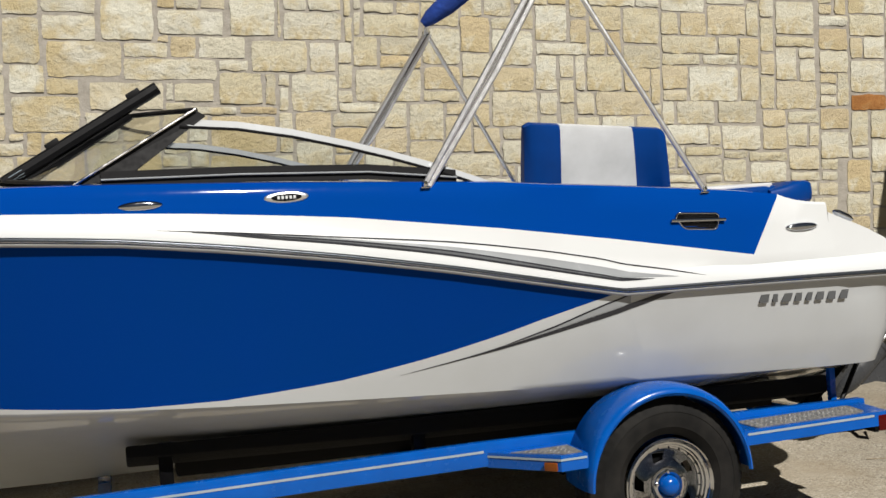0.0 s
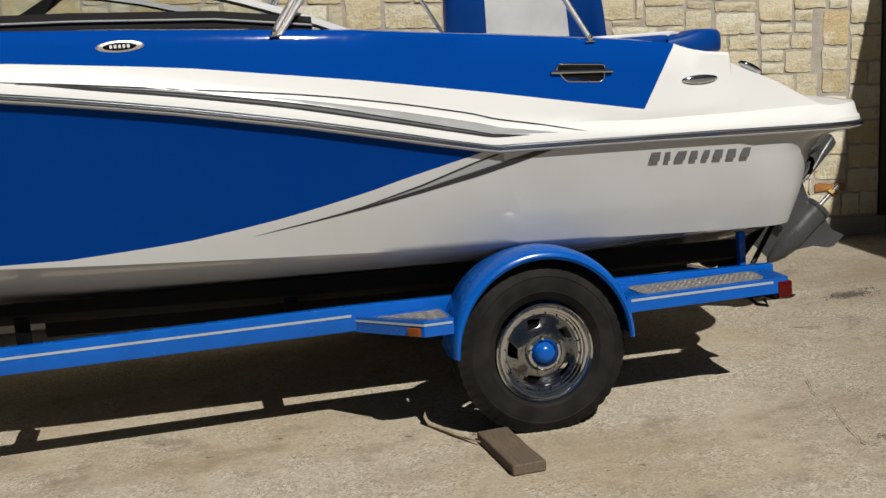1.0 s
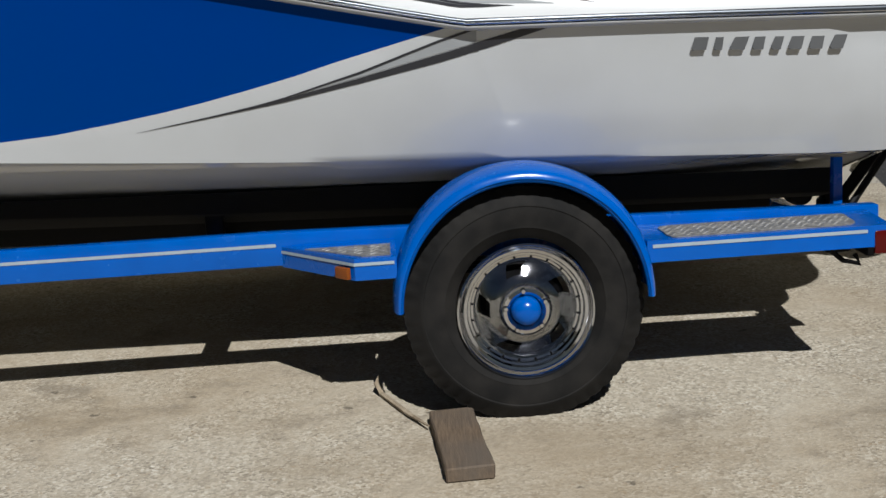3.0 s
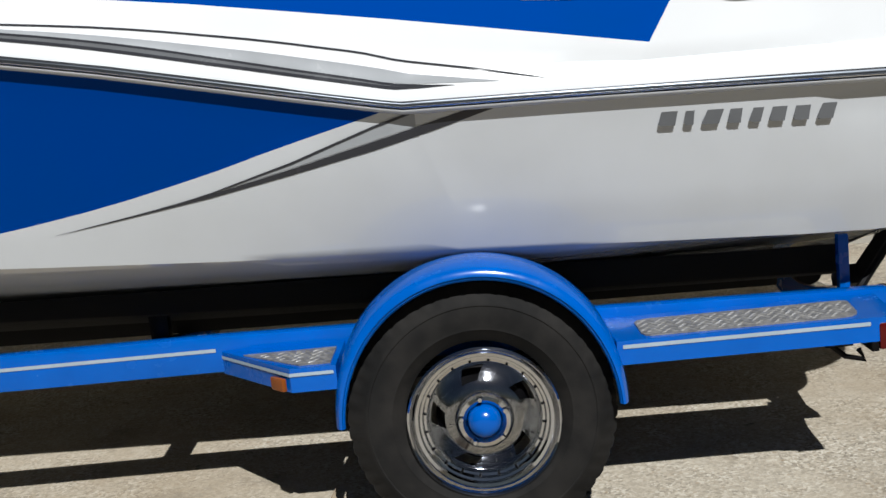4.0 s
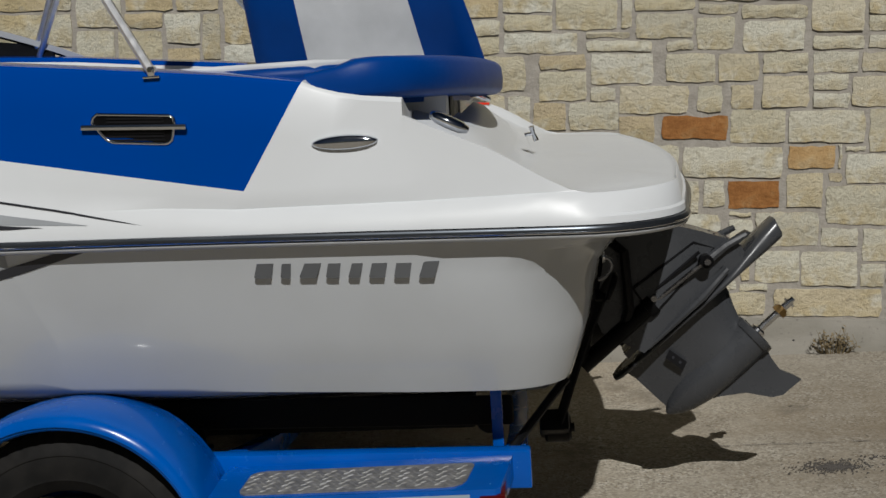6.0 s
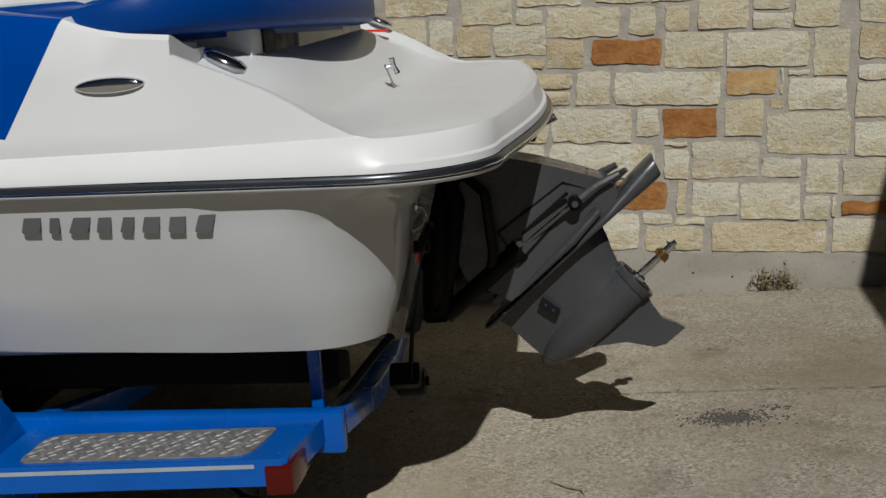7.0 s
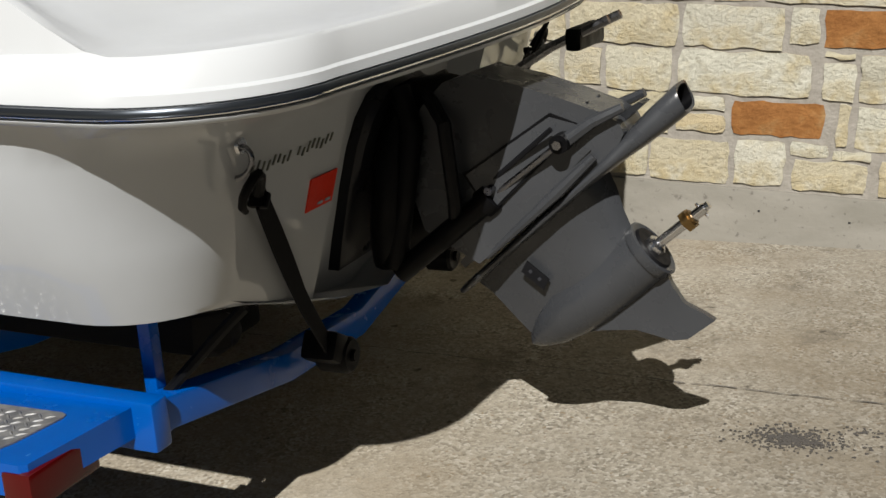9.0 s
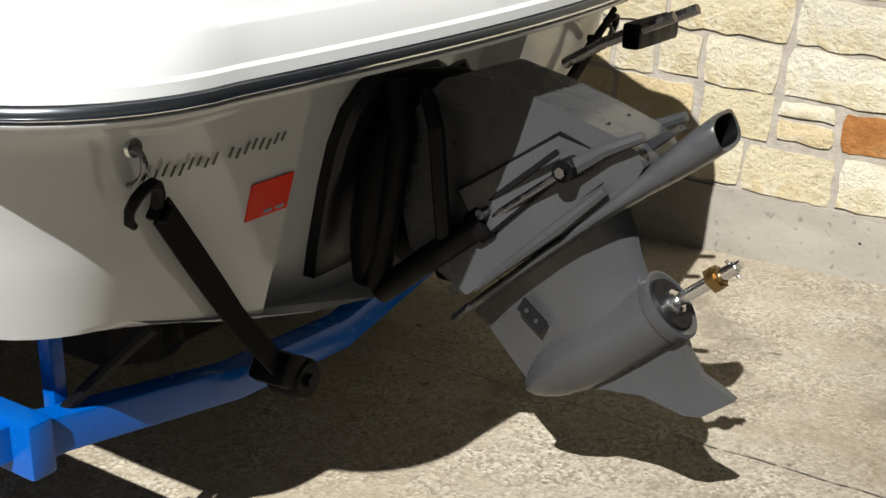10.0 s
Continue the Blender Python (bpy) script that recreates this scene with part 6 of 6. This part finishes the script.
def plank():
    bm = bevelled(turned(box(-0.064, 0.064, -0.205, 0.205, 0.0, 0.04), Matrix.Rotation(radians(5), 4, "Z")), 0.004, 1)
    bmesh.ops.subdivide_edges(bm, edges=[e for e in bm.edges if e.calc_length() > 0.2], cuts=5)
    for v in bm.verts:
        v.co += Vector((0.003, 0.003, 0.0015)) * noise.noise(v.co * 14)
    base = on_ground(-0.19, -0.19)
    n = Vector((-GROUND_X, -GROUND_Y, 1)).normalized()
    m = Matrix.Translation(base * SCALE) @ Vector((0, 0, 1)).rotation_difference(n).to_matrix().to_4x4()
    solo("wood_block", bm, WOOD, "short weathered grey-brown board chocking the wheel", "wood board", m=m)


def twig(name, pts, r, label):
    places = [on_ground(x, y) + Vector((0, 0, h + r)) for x, y, h in pts]
    base = on_ground(pts[0][0], pts[0][1])
    solo(name, tube(places, [r] * (len(pts) - 1) + [r * 0.4], 6), STICK, label, "twig", base=base, m=Matrix())


def weed(x, y):
    rng = random.Random(11)
    bm = bmesh.new()
    base = on_ground(x, y)
    parts = []
    for k in range(34):
        a, spread = rng.uniform(-1, 1), rng.uniform(0.02, 0.085)
        h = rng.uniform(0.04, 0.125)
        p0 = base + Vector((a * 0.06, -0.01, 0))
        p1 = p0 + Vector((a * spread * 0.6, -rng.uniform(0, 0.04), h * 0.6))
        p2 = p1 + Vector((rng.uniform(-0.03, 0.03), rng.uniform(-0.02, 0.0), h * 0.4))
        parts.append(tube([p0, p1, p2], [0.0022, 0.0016, 0.0007], 4))
        for j in range(4):
            q = p0.lerp(p2, rng.uniform(0.35, 1.0)) + Vector((rng.uniform(-0.012, 0.012), rng.uniform(-0.012, 0.012), 0.004))
            d = Vector((rng.uniform(-1, 1), rng.uniform(-1, 1), rng.uniform(-0.3, 1))).normalized()
            s = d.orthogonal().normalized() * 0.004
            leaf = bmesh.new()
            leaf.faces.new([leaf.verts.new(v) for v in (q, q + d * 0.008 + s, q + d * 0.02, q + d * 0.008 - s)])
            parts.append(leaf)
    solo("weed", join(*parts), WEED, "dry brown weed growing at the foot of the wall", "weed", base=base, m=Matrix(), kind="stuff", smooth=10)


def scatter_stain(x, y, rx, ry, count, seed, name, label):
    """Loose dark crumbs of tar and dirt on the paving."""
    rng = random.Random(seed)
    bms = []
    base = on_ground(x, y)
    for k in range(count):
        a, d = rng.uniform(0, 6.28), abs(rng.gauss(0, 0.5))
        px_, py_ = x + rx * d * math.cos(a), y + ry * d * math.sin(a)
        s = rng.uniform(0.0014, 0.0050)
        bm = bmesh.new()
        ring = []
        for j in range(6):
            q = j * math.pi / 3 + rng.uniform(-0.3, 0.3)
            ring.append(bm.verts.new(on_ground(px_ + s * math.cos(q) * rng.uniform(0.6, 1.5), py_ + s * math.sin(q)) + Vector((0, 0, 0.0045))))
        tip = bm.verts.new(on_ground(px_, py_) + Vector((0, 0, 0.007)))
        for j in range(6):
            bm.faces.new([ring[j], ring[(j + 1) % 6], tip])
        bms.append(bm)
    solo(name, join(*bms), TAR, label, "stain", base=base, m=Matrix(), kind="stuff")


def crack(name, pts, width, seed, label, step=0.02):
    """A thin ragged dark line let into the paving."""
    rng = random.Random(seed)
    rows = []
    for (x0, y0), (x1, y1) in zip(pts, pts[1:]):
        n = max(2, int(math.hypot(x1 - x0, y1 - y0) / step))
        side = Vector((-(y1 - y0), x1 - x0, 0)).normalized()
        for k in range(n):
            f = k / n
            x, y = x0 + (x1 - x0) * f, y0 + (y1 - y0) * f
            w = width * max(0.12, rng.uniform(-0.3, 1.0))
            off = side * width * 1.6 * noise.noise(Vector((x * 9, y * 9, seed)))
            rows.append([on_ground(x, y) + off + side * w * e + Vector((0, 0, 0.0065)) for e in (-0.5, 0.5)])
    solo(name, grid(rows), STAIN, label, "crack", base=rows[0][0], m=Matrix(), kind="structure")


crack("joint", [(-4.0, 1.60), (0.0, 1.63), (1.4, 1.615), (3.2, 1.60)], 0.007, 4, "dark joint line in the paving along the wall")
crack("crack", [(1.22, 0.17), (1.16, 0.02), (1.13, -0.22), (1.06, -0.42), (1.03, -0.59), (1.10, -0.66), (1.19, -0.72), (1.42, -0.80)], 0.0042, 5, "hairline crack in the paving")
crack("crack", [(0.90, -1.06), (1.02, -1.10), (1.15, -1.06), (1.3, -1.12)], 0.0042, 6, "hairline crack in the paving")
plank()
twig("stick", [(-0.415, 0.245, 0.0), (-0.38, 0.165, 0.004), (-0.335, 0.07, 0.004), (-0.275, -0.05, 0.010)], 0.008, "thin dry stick beside the wheel")
twig("stick", [(-0.415, 0.245, 0.0), (-0.432, 0.262, 0.03), (-0.425, 0.285, 0.045)], 0.008, "upturned end of a dry stick")
twig("stick", [(1.57, 0.93, 0.0), (1.62, 0.88, 0.008), (1.66, 0.86, 0.01), (1.67, 0.83, 0.008)], 0.003, "small dry twig on the paving")
twig("stick", [(1.86, 0.60, 0.0), (1.90, 0.55, 0.008), (1.89, 0.50, 0.004)], 0.003, "small dry twig on the paving")
weed(2.455, WALL_Y - 0.03)
scatter_stain(2.13, 1.37, 0.16, 0.075, 760, 5, "tar_spot", "scattered dark tar crumbs on the paving")
scatter_stain(2.29, 1.45, 0.06, 0.03, 50, 6, "tar_spot", "scattered dark tar crumbs on the paving")
scatter_stain(-0.809, -0.637, 0.02, 0.014, 26, 8, "tar_spot", "small dark spot on the paving")
scatter_stain(-1.13, -0.627, 0.014, 0.010, 12, 9, "tar_spot", "small dark spot on the paving")
scatter_stain(1.17, -0.55, 0.11, 0.030, 70, 12, "tar_spot", "small dark spot on the paving")
scatter_stain(1.12, -0.86, 0.05, 0.035, 24, 13, "tar_spot", "small dark spot on the paving")

# ---------------------------------------------------------------- gateway beyond the end of the wall
solo("gate_post", box(WALL_END + 0.004, WALL_END + 0.075, WALL_Y - 0.02, WALL_Y + 0.3, 0.0, 3.0, 0.006), DARK, "black steel gate post at the end of the wall", "post", base=(WALL_END, WALL_Y, 0.3), m=Matrix())
# black panel put where the opening lies dark; its shade is the colour
solo("wall_east", box(WALL_END + 0.2, 9.0, WALL_Y + 0.02, WALL_Y + 0.10, 0.2, 3.7), DARK, "near-black panel in place of the dark opening past the wall", "gate", m=Matrix(), kind="structure")
solo("backdrop", box(2.0, 9.0, 7.0, 7.2, -0.2, 3.2), PALE, "pale rendered building behind the gate", "building", m=Matrix(), kind="structure")
# unseen canopy, added so that its edge shades the end of the wall
roof_z = 3.05
solo("ceiling", box(3.34, 9.0, -2.2, WALL_Y + 0.4, roof_z, roof_z + 0.12), DARK, "unseen flat canopy added to shade the end of the wall", "canopy", m=Matrix(), kind="structure")
